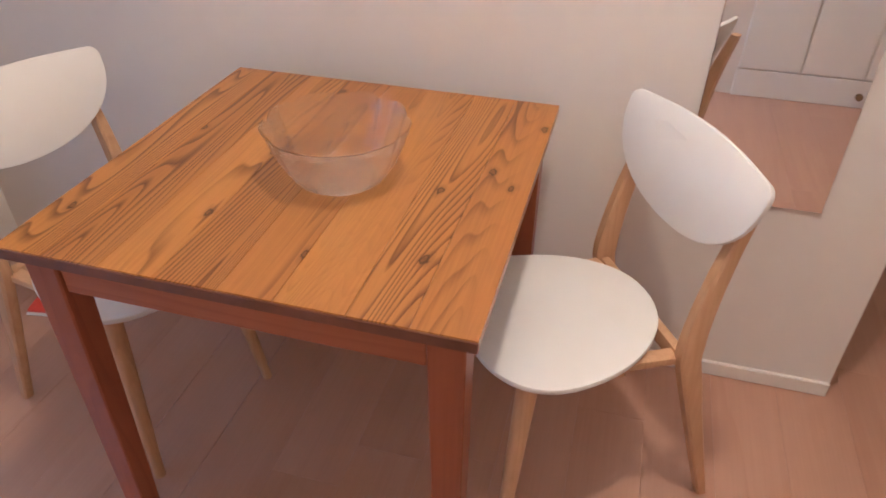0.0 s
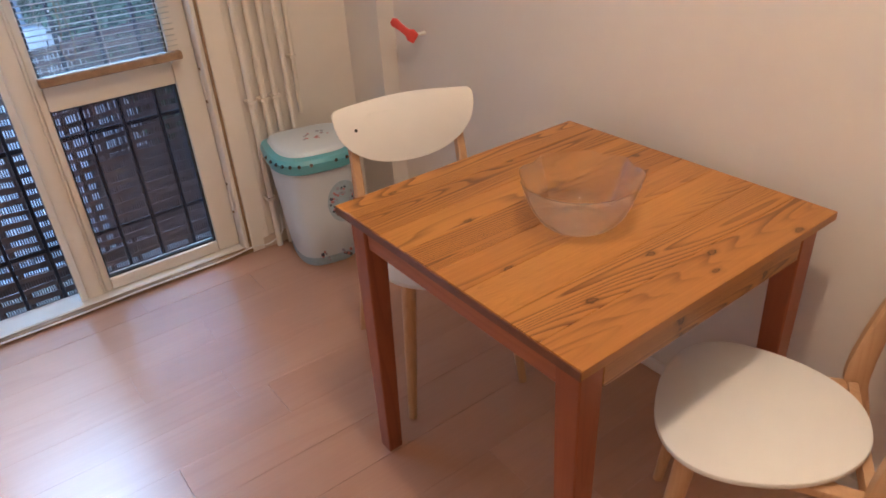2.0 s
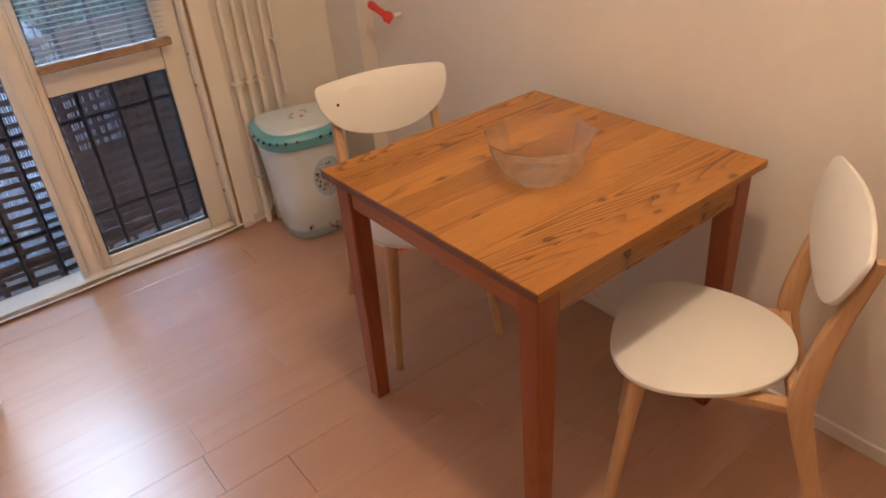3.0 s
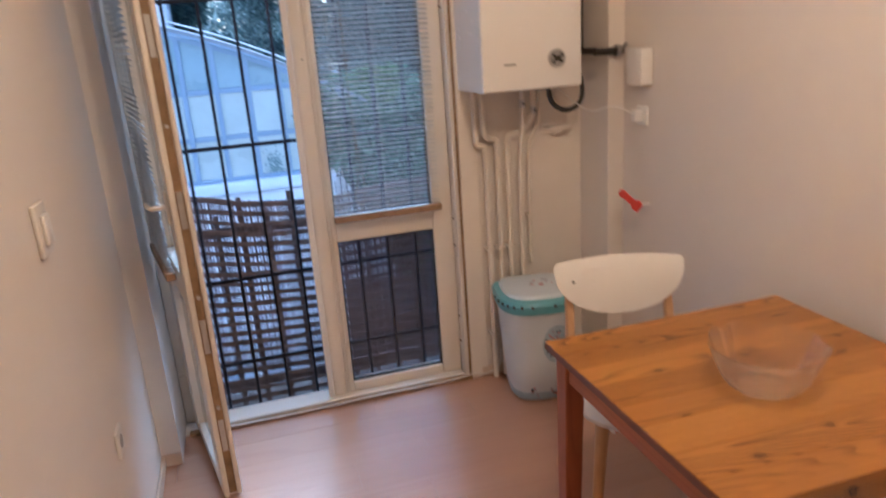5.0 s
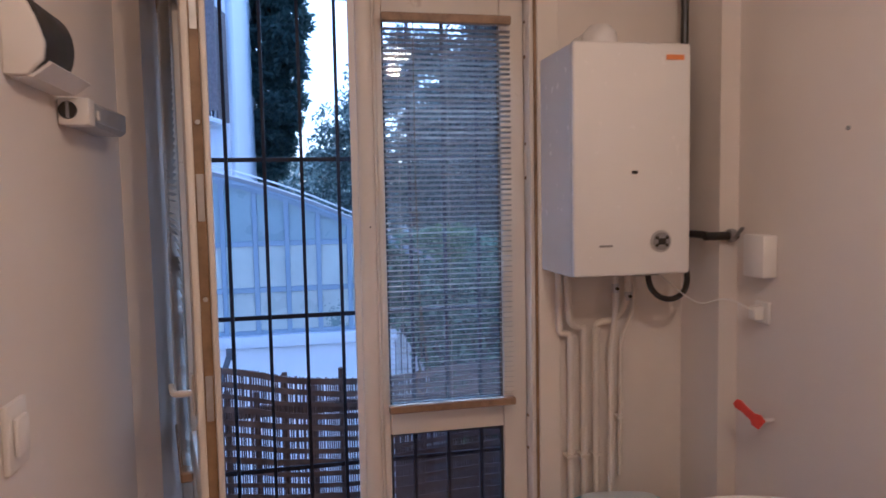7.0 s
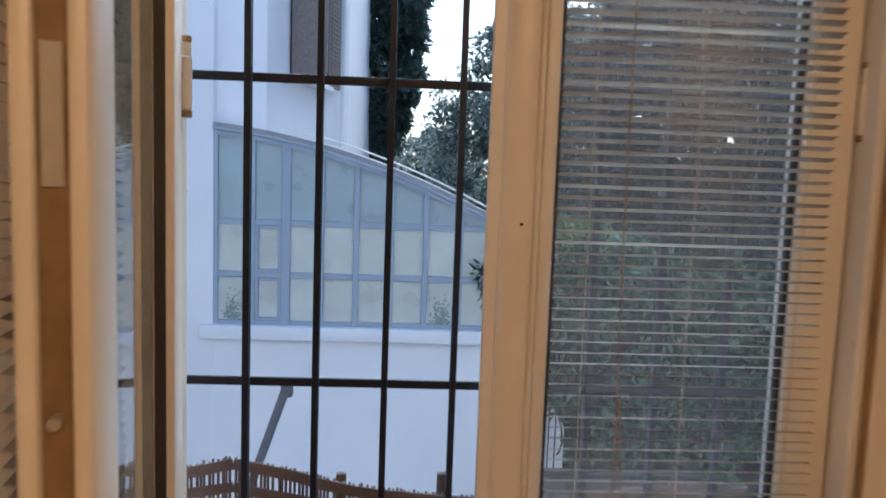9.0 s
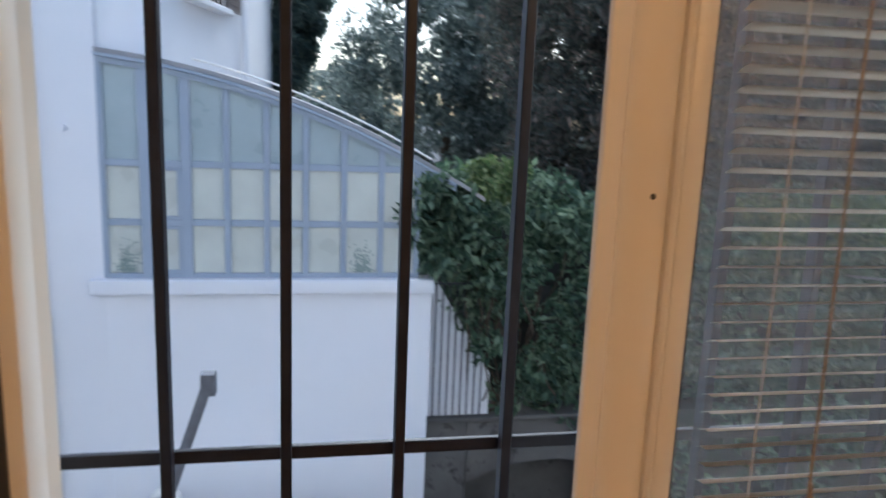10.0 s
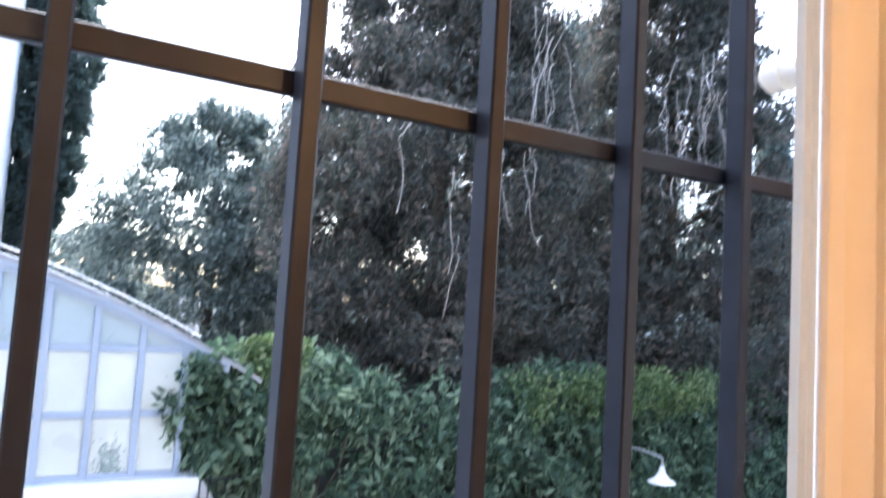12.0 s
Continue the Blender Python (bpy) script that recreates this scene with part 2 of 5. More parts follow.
M_DARKTREE = leafy("dark_tree_leaves", (0.08, 0.11, 0.10), (0.20, 0.245, 0.215), (0.42, 0.46, 0.42))
M_CYPRESS = leafy("cypress_needles", (0.055, 0.092, 0.085), (0.10, 0.145, 0.125), (0.16, 0.20, 0.165))
M_BROWNTREE = leafy("brown_needles", (0.045, 0.056, 0.048), (0.120, 0.125, 0.100), (0.26, 0.195, 0.165))
M_CARW = plain("white_car_paint", (0.72, 0.74, 0.76), 0.18)
M_CARD = plain("dark_car_paint", (0.03, 0.032, 0.038), 0.15)
M_CARGLASS = plain("car_window", (0.03, 0.035, 0.04), 0.06)
M_TYRE = plain("tyre_rubber", (0.02, 0.02, 0.02), 0.85)
M_BULB = Mat("lamp_diffuser", 0.4)
M_BULB.b.inputs["Emission Color"].default_value = (1.0, 0.72, 0.45, 1)
M_BULB.b.inputs["Emission Strength"].default_value = 6.0
M_BULB = M_BULB.color((0.8, 0.75, 0.65)).m


# ---- building helpers ----
def box(bm, x0, y0, z0, x1, y1, z1, bevel=0.0, seg=1):
    m = Matrix.LocRotScale(((x0 + x1) / 2, (y0 + y1) / 2, (z0 + z1) / 2), None, (abs(x1 - x0), abs(y1 - y0), abs(z1 - z0)))
    vs = bmesh.ops.create_cube(bm, size=1, matrix=m)["verts"]
    if bevel:
        es = list({e for v in vs for e in v.link_edges})
        bmesh.ops.bevel(bm, geom=es, offset=bevel, segments=seg, affect="EDGES", profile=0.5)
    return bm


def rod(bm, a, b, r, seg=10, r2=None):
    a, b = Vector(a), Vector(b)
    d = b - a
    m = Matrix.Translation((a + b) / 2) @ d.to_track_quat("Z", "Y").to_matrix().to_4x4()
    bmesh.ops.create_cone(bm, cap_ends=True, segments=seg, radius1=r, radius2=r if r2 is None else r2, depth=d.length, matrix=m)
    return bm


def bar(bm, a, b, w, h, bevel=0.0, up="Y"):
    """A straight bar of rectangular section w by h from a to b."""
    a, b = Vector(a), Vector(b)
    d = b - a
    m = Matrix.Translation((a + b) / 2) @ d.to_track_quat("Z", up).to_matrix().to_4x4() @ Matrix.Diagonal((w, h, d.length, 1))
    vs = bmesh.ops.create_cube(bm, size=1, matrix=m)["verts"]
    if bevel:
        es = list({e for v in vs for e in v.link_edges})
        bmesh.ops.bevel(bm, geom=es, offset=bevel, segments=2, affect="EDGES", profile=0.5)
    return bm


def smooth_path(pts, n=5):
    """Rounds a polyline by a Catmull-Rom pass."""
    p = [Vector(q) for q in pts]
    p = [p[0] * 2 - p[1], *p, p[-1] * 2 - p[-2]]
    out = []
    for i in range(1, len(p) - 2):
        for k in range(n):
            t = k / n
            a, b, c, d = p[i - 1:i + 3]
            out.append(0.5 * (2 * b + (c - a) * t + (2 * a - 5 * b + 4 * c - d) * t * t + (3 * b - a - 3 * c + d) * t ** 3))
    return out + [p[-2]]


def filleted(pts, r=0.03, n=4):
    """A polyline with its corners turned into short arcs."""
    p = [Vector(q) for q in pts]
    out = [p[0]]
    for a, b, c in zip(p, p[1:], p[2:]):
        u, v = (a - b), (c - b)
        k = min(r, u.length * 0.45, v.length * 0.45)
        s, e = b + u.normalized() * k, b + v.normalized() * k
        for i in range(n + 1):
            t = i / n
            out.append((1 - t) ** 2 * s + 2 * t * (1 - t) * b + t * t * e)
    return out + [p[-1]]


def tube(bm, pts, r, seg=8):
    """A round tube along a polyline; r may be a number or a list."""
    pts = [Vector(p) for p in pts]
    rings = []
    ref = Vector((0.13, 0.29, 0.95))
    for i, p in enumerate(pts):
        d = (pts[min(i + 1, len(pts) - 1)] - pts[max(i - 1, 0)]).normalized()
        u = d.cross(ref)
        u = u.normalized() if u.length > 1e-3 else d.orthogonal().normalized()
        w = d.cross(u)
        rr = r[i] if isinstance(r, (list, tuple)) else r
        rings.append([bm.verts.new(p + (u * math.cos(k * 2 * math.pi / seg) + w * math.sin(k * 2 * math.pi / seg)) * rr) for k in range(seg)])
    for a, b in zip(rings, rings[1:]):
        for k in range(seg):
            bm.faces.new((a[k], a[(k + 1) % seg], b[(k + 1) % seg], b[k]))
    bm.faces.new(rings[0][::-1])
    bm.faces.new(rings[-1])
    return bm


def prism(bm, outline, depth, m=None, bevel=0.0, seg=2):
    """A flat outline in x, y, extruded along z, then moved by m."""
    vs = [bm.verts.new((x, y, 0)) for x, y in outline]
    f = bm.faces.new(vs)
    g = bmesh.ops.extrude_face_region(bm, geom=[f])["geom"]
    top = [v for v in g if isinstance(v, bmesh.types.BMVert)]
    bmesh.ops.translate(bm, verts=top, vec=(0, 0, depth))
    allv = vs + top
    if bevel:
        rim = [e for e in {e for v in allv for e in v.link_edges} if abs(e.verts[0].co.z - e.verts[1].co.z) < 1e-6 and len(e.link_faces) == 2]
        r = bmesh.ops.bevel(bm, geom=rim, offset=bevel, segments=seg, affect="EDGES", profile=0.5)
        allv = list({v for v in allv if v.is_valid} | set(r["verts"]))
    if m is not None:
        bmesh.ops.transform(bm, matrix=m, verts=allv)
    return bm


def revolve(bm, profile, seg=40, centre=(0, 0, 0)):
    """A surface of revolution about z from (r, z) pairs."""
    c = Vector(centre)
    rings = []
    for r, z in profile:
        if r < 1e-5:
            rings.append([bm.verts.new(c + Vector((0, 0, z)))])
        else:
            rings.append([bm.verts.new(c + Vector((r * math.cos(2 * math.pi * k / seg), r * math.sin(2 * math.pi * k / seg), z))) for k in range(seg)])
    for a, b in zip(rings, rings[1:]):
        for k in range(seg):
            j = (k + 1) % seg
            if len(a) == 1 and len(b) > 1:
                bm.faces.new((a[0], b[j], b[k]))
            elif len(b) == 1 and len(a) > 1:
                bm.faces.new((a[k], a[j], b[0]))
            elif len(a) > 1:
                bm.faces.new((a[k], a[j], b[j], b[k]))
    return bm


def mesh_of(name, bm, mat, soft=True):
    bmesh.ops.recalc_face_normals(bm, faces=bm.faces)
    me = bpy.data.meshes.new(name)
    bm.to_mesh(me)
    bm.free()
    me.materials.append(mat)
    if soft:
        me.shade_smooth()
        me.set_sharp_from_angle(angle=radians(35))
    return me


def B():
    return bmesh.new()


def part(name, bm, mat, parent, label="", soft=True):
    ob = new(name, mesh_of(name, bm, mat, soft))
    ob.parent = parent
    if label:
        ob["label"] = label
    return ob


def thing(name, label, category, at=(0, 0, 0), turn=0.0, group="", kind=""):
    ob = new(name)
    ob.empty_display_size = 0.1
    ob.location = at
    ob.rotation_euler = (0, 0, radians(turn))
    return tagged(ob, label, category, group, kind)


def solid(name, bm, mat, label, category, kind="", soft=True):
    return tagged(new(name, mesh_of(name, bm, mat, soft)), label, category, "", kind)


def loft(rings, cap=True):
    bm = B()
    rs = [[bm.verts.new(p) for p in r] for r in rings]
    n = len(rs[0])
    for a, b in zip(rs, rs[1:]):
        for k in range(n):
            bm.faces.new((a[k], a[(k + 1) % n], b[(k + 1) % n], b[k]))
    if cap:
        bm.faces.new(rs[0][::-1])
        bm.faces.new(rs[-1])
    return bm

# ---- room shell ----
XL, XR = -1.905, 0.075           # side walls
YD, YL, YO = 0.585, 0.40, 0.84   # inner face beside the boiler, inner face by the open leaf, outer face
YB, ZC = -3.4, 2.75              # back wall, ceiling
DX0, DX1, DZ = -1.832, -0.535, 2.335  # door opening
YE = -2.13                       # end of the wall beside the table


def wall(name, boxes, mat, label):
    bm = B()
    for b in boxes:
        box(bm, *b)
    return solid(name, bm, mat, label, "wall", "structure", False)


wall("wall_north", [(DX1, YD, 0, 0.30, YO, ZC), (XL - 0.2, YL, 0, DX0, YO, ZC), (DX0, YD, DZ, DX1, YO, ZC), (DX0, 0.60, -0.3, DX1, 0.755, 0.0), (DX0, 0.755, -0.3, DX1, YO, -0.10)], M_WALLN,
     "stained cream plaster wall around a balcony door")
wall("wall_pilaster", [(0.004, 0.345, 0, 0.30, YD, ZC)], M_WALL, "cream plastered corner pilaster beside the boiler")
wall("wall_east", [(XR, YE, 0, XR + 0.14, 0.345, ZC)], M_WALL, "plain cream plaster wall behind the dining table")
wall("wall_west", [(XL - 0.2, YB - 0.2, 0, XL, YL, ZC)], M_WALL, "cream plaster wall opposite the table")
wall("wall_south", [(XL, YB - 0.2, 0, 1.6, YB, ZC)], M_WALL, "plain cream plaster wall closing the room")
wall("wall_passage", [(1.6, YB - 0.2, 0, 1.75, YE + 0.2, ZC), (XR + 0.14, YE + 0.05, 0, 1.6, YE + 0.2, ZC)], M_WALL, "plain cream passage wall")
solid("ceiling", box(B(), XL - 0.2, YB - 0.2, ZC, 1.75, YO, ZC + 0.15), M_CEIL, "plain white painted ceiling", "ceiling", "structure", False)
floor = solid("floor", box(B(), XL - 0.2, YB - 0.2, -0.3, 1.75, 0.60, -0.012), M_SEAL, "reddish laminate plank floor", "floor", "structure", False)

# skirting
bm = B()
box(bm, XR - 0.012, YE, 0, XR - 0.001, 0.344, 0.045, 0.003)
solid("baseboard", bm, M_WALL, "low cream skirting along the table wall", "baseboard", "structure")
bm = B()
box(bm, DX1 + 0.02, YD - 0.014, 0, 0.003, YD - 0.001, 0.05, 0.003)
solid("baseboard_north", bm, M_SKIRT, "dirty beige skirting below the boiler pipes", "baseboard", "structure")
bm = B()
box(bm, XL + 0.001, -1.9, 0, XL + 0.012, YL, 0.05, 0.003)
box(bm, XL + 0.012, YL - 0.012, 0, DX0, YL - 0.001, 0.05, 0.003)
solid("baseboard_west", bm, M_SKIRT, "dirty beige skirting by the open door leaf", "baseboard", "structure")

# ---- balcony door ----
door = thing("door_1", "double balcony door in yellowed white plastic, one leaf open inward", "door", kind="structure")
bm = B()
box(bm, DX1 - 0.03, YD - 0.012, 0, DX1 + 0.05, YD - 0.001, DZ + 0.045, 0.003)
part("trim_right", bm, M_UPVC, door)
bm = B()
box(bm, DX0 + 0.02, YD - 0.012, DZ - 0.02, DX1 - 0.032, YD - 0.001, DZ + 0.045, 0.003)
part("trim_top", bm, M_UPVC, door)
part("gap_strip", box(B(), DX1 - 0.041, YD - 0.007, 0.022, DX1 - 0.0305, YD - 0.0005, DZ - 0.021, 0.001), M_EDGE, door, "brown stained gap filler")
part("gap_strip", box(B(), DX0 + 0.09, YD - 0.007, DZ - 0.031, DX1 - 0.042, YD - 0.0005, DZ - 0.0205, 0.001), M_EDGE, door, "brown stained gap filler")
for name, b in (("jamb_right", (DX1 - 0.055, YD + 0.002, 0, DX1 - 0.002, 0.72, DZ - 0.002)), ("jamb_left", (DX0 + 0.002, YD + 0.12, 0, DX0 + 0.085, 0.75, DZ - 0.002)),
                ("head", (DX0 + 0.087, YD + 0.02, DZ - 0.06, DX1 - 0.057, 0.72, DZ - 0.002)), ("threshold", (DX0 + 0.087, 0.605, 0.0, DX1 - 0.057, 0.70, 0.022))):
    part(name, box(B(), *b, 0.004), M_UPVC, door)
part("threshold_board", box(B(), DX0 + 0.02, 0.575, 0.0, DX1 + 0.02, 0.603, 0.02, 0.004), M_EDGE, door, "scuffed brown board under the door")


def leaf(name, label, w, stepped):
    """A glazed leaf: x from 0 (free side) to w (hinge side), y the thickness, z upward."""
    lf = thing(name, label, "door leaf", kind="structure")
    h, s, th = 2.245, 0.088, 0.062
    z1, z2 = 0.700, 0.805
    if stepped:
        free = (("stile_free", (0.078, 0, 0, s + 0.014, th, h)), ("stile_bead", (0.0667, -0.004, 0, 0.0777, 0.016, h)),
                ("stile_core", (0.045, 0.0165, 0.001, 0.0778, 0.030, h - 0.001)))
        edge = [(0.0, 0.022), (0.0, 0.015), (0.007, 0.014), (0.011, 0.005), (0.018, 0.000), (0.030, -0.003), (0.050, -0.0035), (0.060, -0.001), (0.0665, 0.004), (0.0665, 0.022)]
        part("stile_lip", prism(B(), edge, h), M_UPVC, lf)
    else:
        free = (("stile_free", (0.012, 0, 0, s + 0.014, th, h)), ("stile_lip", (0.0, 0.0005, 0, 0.0118, 0.017, h)), ("stile_lip", (0.0, 0.043, 0, 0.0118, th - 0.0005, h)))
    for nm, b in free + (("stile_hinge", (w - s, 0, 0, w, th, h)), ("rail_bottom", (s + 0.015, 0.001, 0, w - s - 0.001, th - 0.001, 0.046)),
                  ("rail_middle", (s + 0.015, 0.001, z1, w - s - 0.001, th - 0.001, z2)), ("rail_top", (s + 0.015, 0.001, h - 0.075, w - s - 0.001, th - 0.001, h))):
        part(nm, box(B(), *b, 0.006, 2), M_UPVC, lf)
    for nm, a, b in (("pane_lower", 0.046, z1), ("pane_upper", z2, h - 0.075)):
        p = part(nm, box(B(), s + 0.010, th * 0.5, a - 0.004, w - s + 0.004, th * 0.5 + 0.006, b + 0.004), (M_HAZED if nm == "pane_upper" else M_GREYPANE) if stepped else M_GLASS, lf, "", False)
        p.visible_shadow = False
        bm = B()
        g = 0.007
        for q in ((s + 0.0145, a, s + 0.0145 + g, b), (w - s - g, a, w - s, b), (s + 0.022, a, w - s - g, a + g), (s + 0.022, b - g, w - s - g, b)):
            box(bm, q[0], th * 0.22, q[1], q[2], th * 0.48, q[3])
        part("glazing_bead", bm, M_SEAL, lf, "dark rubber glazing bead", False)
    for z in (0.16, 0.62, 1.62, 2.05):
        bm = rod(B(), (w + 0.006, -0.006, z), (w + 0.006, -0.006, z + 0.085), 0.009, 8)
        rod(bm, (w + 0.006, -0.006, z + 0.088), (w + 0.006, -0.006, z + 0.11), 0.007, 8)
        part("hinge", bm, M_UPVC, lf)
        bm = rod(B(), (w + 0.006, -0.0065, z - 0.012), (w + 0.006, -0.0065, z - 0.001), 0.0085, 8)
        rod(bm, (w + 0.006, -0.0065, z + 0.111), (w + 0.006, -0.0065, z + 0.120), 0.0075, 8)
        part("hinge_pin", bm, M_EDGE, lf, "rusty brown hinge pin")
    return lf


right_leaf = leaf("door_leaf", "closed yellowed plastic door leaf with a venetian blind", 0.612, True)
right_leaf.location = (-1.205, 0.640, 0.024)
# Whiter than the leaf: daylight on this edge is put into its colour.
bm = B()
box(bm, -0.014, -0.010, 0.0, 0.010, -0.0025, 2.245, 0.003)
part("cover_strip", bm, M_WHITE, right_leaf)
part("screw_hole", rod(B(), (0.047, -0.0035, 1.45), (0.047, 0.000, 1.45), 0.0032, 10), M_SEAL, right_leaf, "dark screw hole")
part("keeper", box(B(), -0.006, 0.006, 1.0, -0.0005, 0.018, 1.06), M_SEAL, right_leaf, "dark metal lock keeper")
part("keeper", box(B(), -0.006, 0.006, 0.42, -0.0005, 0.018, 0.47), M_SEAL, right_leaf, "dark metal lock keeper")

open_leaf = leaf("door_leaf", "opened glazed door leaf with a brown worn edge", 0.60, False)
open_leaf.location = (-1.612, 0.070, 0.024)
open_leaf.rotation_euler = (0, 0, radians(101.0))
part("edge_strip", box(B(), 0.0085, 0.0175, 0.01, 0.0117, 0.0425, 2.235), M_EDGE, open_leaf, "brown worn groove on the leaf edge")
for z in (0.18, 0.55, 0.98, 1.50, 1.98):
    part("lock_plate", box(B(), 0.0060, 0.021, z, 0.0083, 0.039, z + 0.12, 0.0008), M_SILVER, open_leaf, "dull metal lock plate")
bm = box(B(), 0.035, 0.0625, 0.99, 0.065, 0.072, 1.10, 0.004)
part("handle_plate", bm, M_UPVC, open_leaf)
hd = part("handle", tube(B(), filleted([(0.05, 0.070, 1.05), (0.05, 0.115, 1.05), (0.16, 0.118, 1.045)], 0.02), 0.009), M_UPVC, open_leaf, "cream lever handle")
for z in (0.35, 0.75, 1.30, 1.75):
    part("lock_bolt", rod(B(), (-0.004, 0.03, z), (0.0082, 0.03, z), 0.006, 8), M_SILVER, open_leaf)

# ---- venetian blind on the closed leaf ----
BW = 0.452
bm = B()
n = 5
top = []
for k in range(n + 1):
    t = k / n
    y = -0.0095 + 0.019 * t
    z = 0.0018 * math.sin(math.pi * t) - (t - 0.5) * 0.006
    top.append((bm.verts.new((0, y, z)), bm.verts.new((BW - 0.003, y, z))))
for a, b in zip(top, top[1:]):
    bm.faces.new((a[0], a[1], b[1], b[0]))
bmesh.ops.solidify(bm, geom=bm.faces[:], thickness=0.0006)
SLAT = mesh_of("slat", bm, M_SLAT)


def venetian(label, m, cord):
    """A lowered blind: x along the slats, y away from the room, z upward."""
    bl = thing("venetian_blind", label, "blind")
    bl.matrix_basis = m
    part("head_rail", box(B(), 0.0, -0.012, 2.165, BW, 0.020, 2.195, 0.003), M_BLINDRAIL, bl)
    part("bottom_rail", box(B(), -0.003, -0.014, 0.822, BW + 0.003, 0.018, 0.850, 0.004), M_BLINDRAIL, bl, "brown wooden bottom rail")
    k, z = 0, 0.868
    while z < 2.16:
        sl = new("slat", SLAT)
        sl.parent = bl
        sl.location = (0.0015 + 0.001 * math.sin(k * 2.1), 0.003, z)
        sl.rotation_euler = (0.03 * math.sin(k * 1.7), 0.0025 * math.sin(k * 0.9), 0)
        z += 0.0182
        k += 1
    for x in (0.05, 0.22, 0.40):
        part("ladder_cord", rod(B(), (x, -0.010, 0.845), (x, -0.010, 2.17), 0.0009, 5), M_SLAT, bl)
    if cord:
        part("pull_cord", tube(B(), smooth_path([(0.105, -0.018, 2.17), (0.103, -0.02, 1.6), (0.11, -0.02, 1.05), (0.09, -0.02, 0.93), (0.115, -0.02, 0.89), (0.13, -0.02, 0.96), (0.112, -0.02, 1.2)], 6), 0.0014, 5), M_EDGE, bl, "brown looped pull cord")
    return bl


venetian("lowered cream venetian blind with thin slats and brown rail", pose(-1.110, 0.583, 0), True)
venetian("lowered cream venetian blind hung on the opened door leaf", open_leaf.matrix_basis @ pose(0.535, 0.094, -0.024, 0, 0, 180), False)

# ---- iron grille outside the door ----
grille = thing("window_grille", "black wrought iron security grille of square bars", "grille")
GY = 0.765
for i in range(-1, 9):
    x = -1.644 + 0.1295 * i
    part("upright", box(B(), x - 0.006, GY - 0.0095, -0.098, x + 0.006, GY + 0.0105, 2.33, 0.0015), M_IRON, grille)
for z in (0.20, 0.585, 1.152, 1.718, 2.29):
    part("crossbar", box(B(), DX0 + 0.002, GY + 0.011, z - 0.008, DX1 - 0.002, GY + 0.019, z + 0.008, 0.001), M_IRON, grille)

# ---- floor planks ----
rng = random.Random(4)
planks = {}
joints = {1: -0.65, 7: -1.22, 8: -1.04}
for row in range(0, 24):
    y2 = min(0.434 - 0.163 * (row - 1), 0.5985)
    y1 = 0.434 - 0.163 * row
    x = joints[row] - 1.2 * 2 if row in joints else XL - rng.uniform(0.1, 1.1)
    while x < 1.6:
        p0, p1 = max(x, XL), min(x + 1.2, 1.6)
        if p1 - p0 > 0.02:
            key = (round(p1 - p0, 3), round(y2 - y1, 3))
            gap = 0.0016 if row in joints else 0.0003
            if (key, gap) not in planks:
                planks[(key, gap)] = mesh_of("plank", box(B(), 0, 0, -0.012, key[0] - gap, key[1] - gap * 0.6, 0, 0.0004), M_FLOOR, False)
            p = new("plank", planks[(key, gap)])
            p.parent = floor
            p.location = (p0, y1, 0)
        x += 1.2

# ---- dining table ----
TX, TY, TZ = -0.752, -1.380, 0.74
table = thing("dining_table", "square dining table of stained knotty pine against the wall", "table", at=(TX, TY, 0))
y = 0.0
ws = [0.092, 0.088, 0.105, 0.085, 0.1, 0.09, 0.095, 0.085]
for w in ws:
    part("board", box(B(), 0, y, TZ - 0.019, 0.74, y + w - 0.0002, TZ, 0.0007), M_PINE, table)
    y += w
part("edge_band", box(B(), -0.003, 0.0, TZ - 0.020, -0.0002, 0.74, TZ - 0.0015, 0.0008), M_PINEEDGE, table, "dark stained table edge")
part("apron", box(B(), 0.028, 0.078, TZ - 0.092, 0.046, 0.662, TZ - 0.0195, 0.001), M_PINEY, table)
part("apron", box(B(), 0.694, 0.078, TZ - 0.092, 0.712, 0.662, TZ - 0.0195, 0.001), M_PINEY, table)
# Paler top pine on this side only, standing in for lamplight on it.
part("apron", box(B(), 0.078, 0.022, TZ - 0.092, 0.662, 0.046, TZ - 0.0195, 0.001), M_PINE, table)
part("apron", box(B(), 0.078, 0.694, TZ - 0.092, 0.662, 0.712, TZ - 0.0195, 0.001), M_PINEX, table)
for lx in (0.02, 0.662):
    for ly in (0.02, 0.662):
        bm = B()
        box(bm, lx, ly, 0, lx + 0.057, ly + 0.057, TZ - 0.0195, 0.003)
        for v in bm.verts:
            if v.co.z < 0.1:
                cx = lx if lx < 0.3 else lx + 0.057
                cy = ly if ly < 0.3 else ly + 0.057
                v.co.x = cx + (v.co.x - cx) * 0.74
                v.co.y = cy + (v.co.y - cy) * 0.74
        part("leg", bm, M_PINEZ, table)

# ---- glass bowl ----
prof = [(0, 0.003), (0.058, 0.003), (0.062, 0.0), (0.070, 0.003), (0.083, 0.012), (0.098, 0.036), (0.112, 0.070), (0.121, 0.097), (0.1235, 0.1025), (0.1215, 0.1032),
        (0.1185, 0.0975), (0.1095, 0.0708), (0.0955, 0.0372), (0.0808, 0.0142), (0.068, 0.0056), (0, 0.0056)]
bm = B()
revolve(bm, prof, 108)
for v in bm.verts:
    ang = math.atan2(v.co.y, v.co.x)
    f = max(0, min(1, v.co.z / 0.07))
    k = 0.98 + 0.065 * (abs(math.cos(4.5 * ang)) - 0.5) * f
    v.co.x *= k
    v.co.y *= k
    v.co.z += 0.005 * (abs(math.cos(4.5 * ang)) - 0.5) * max(0, f - 0.5) * 2
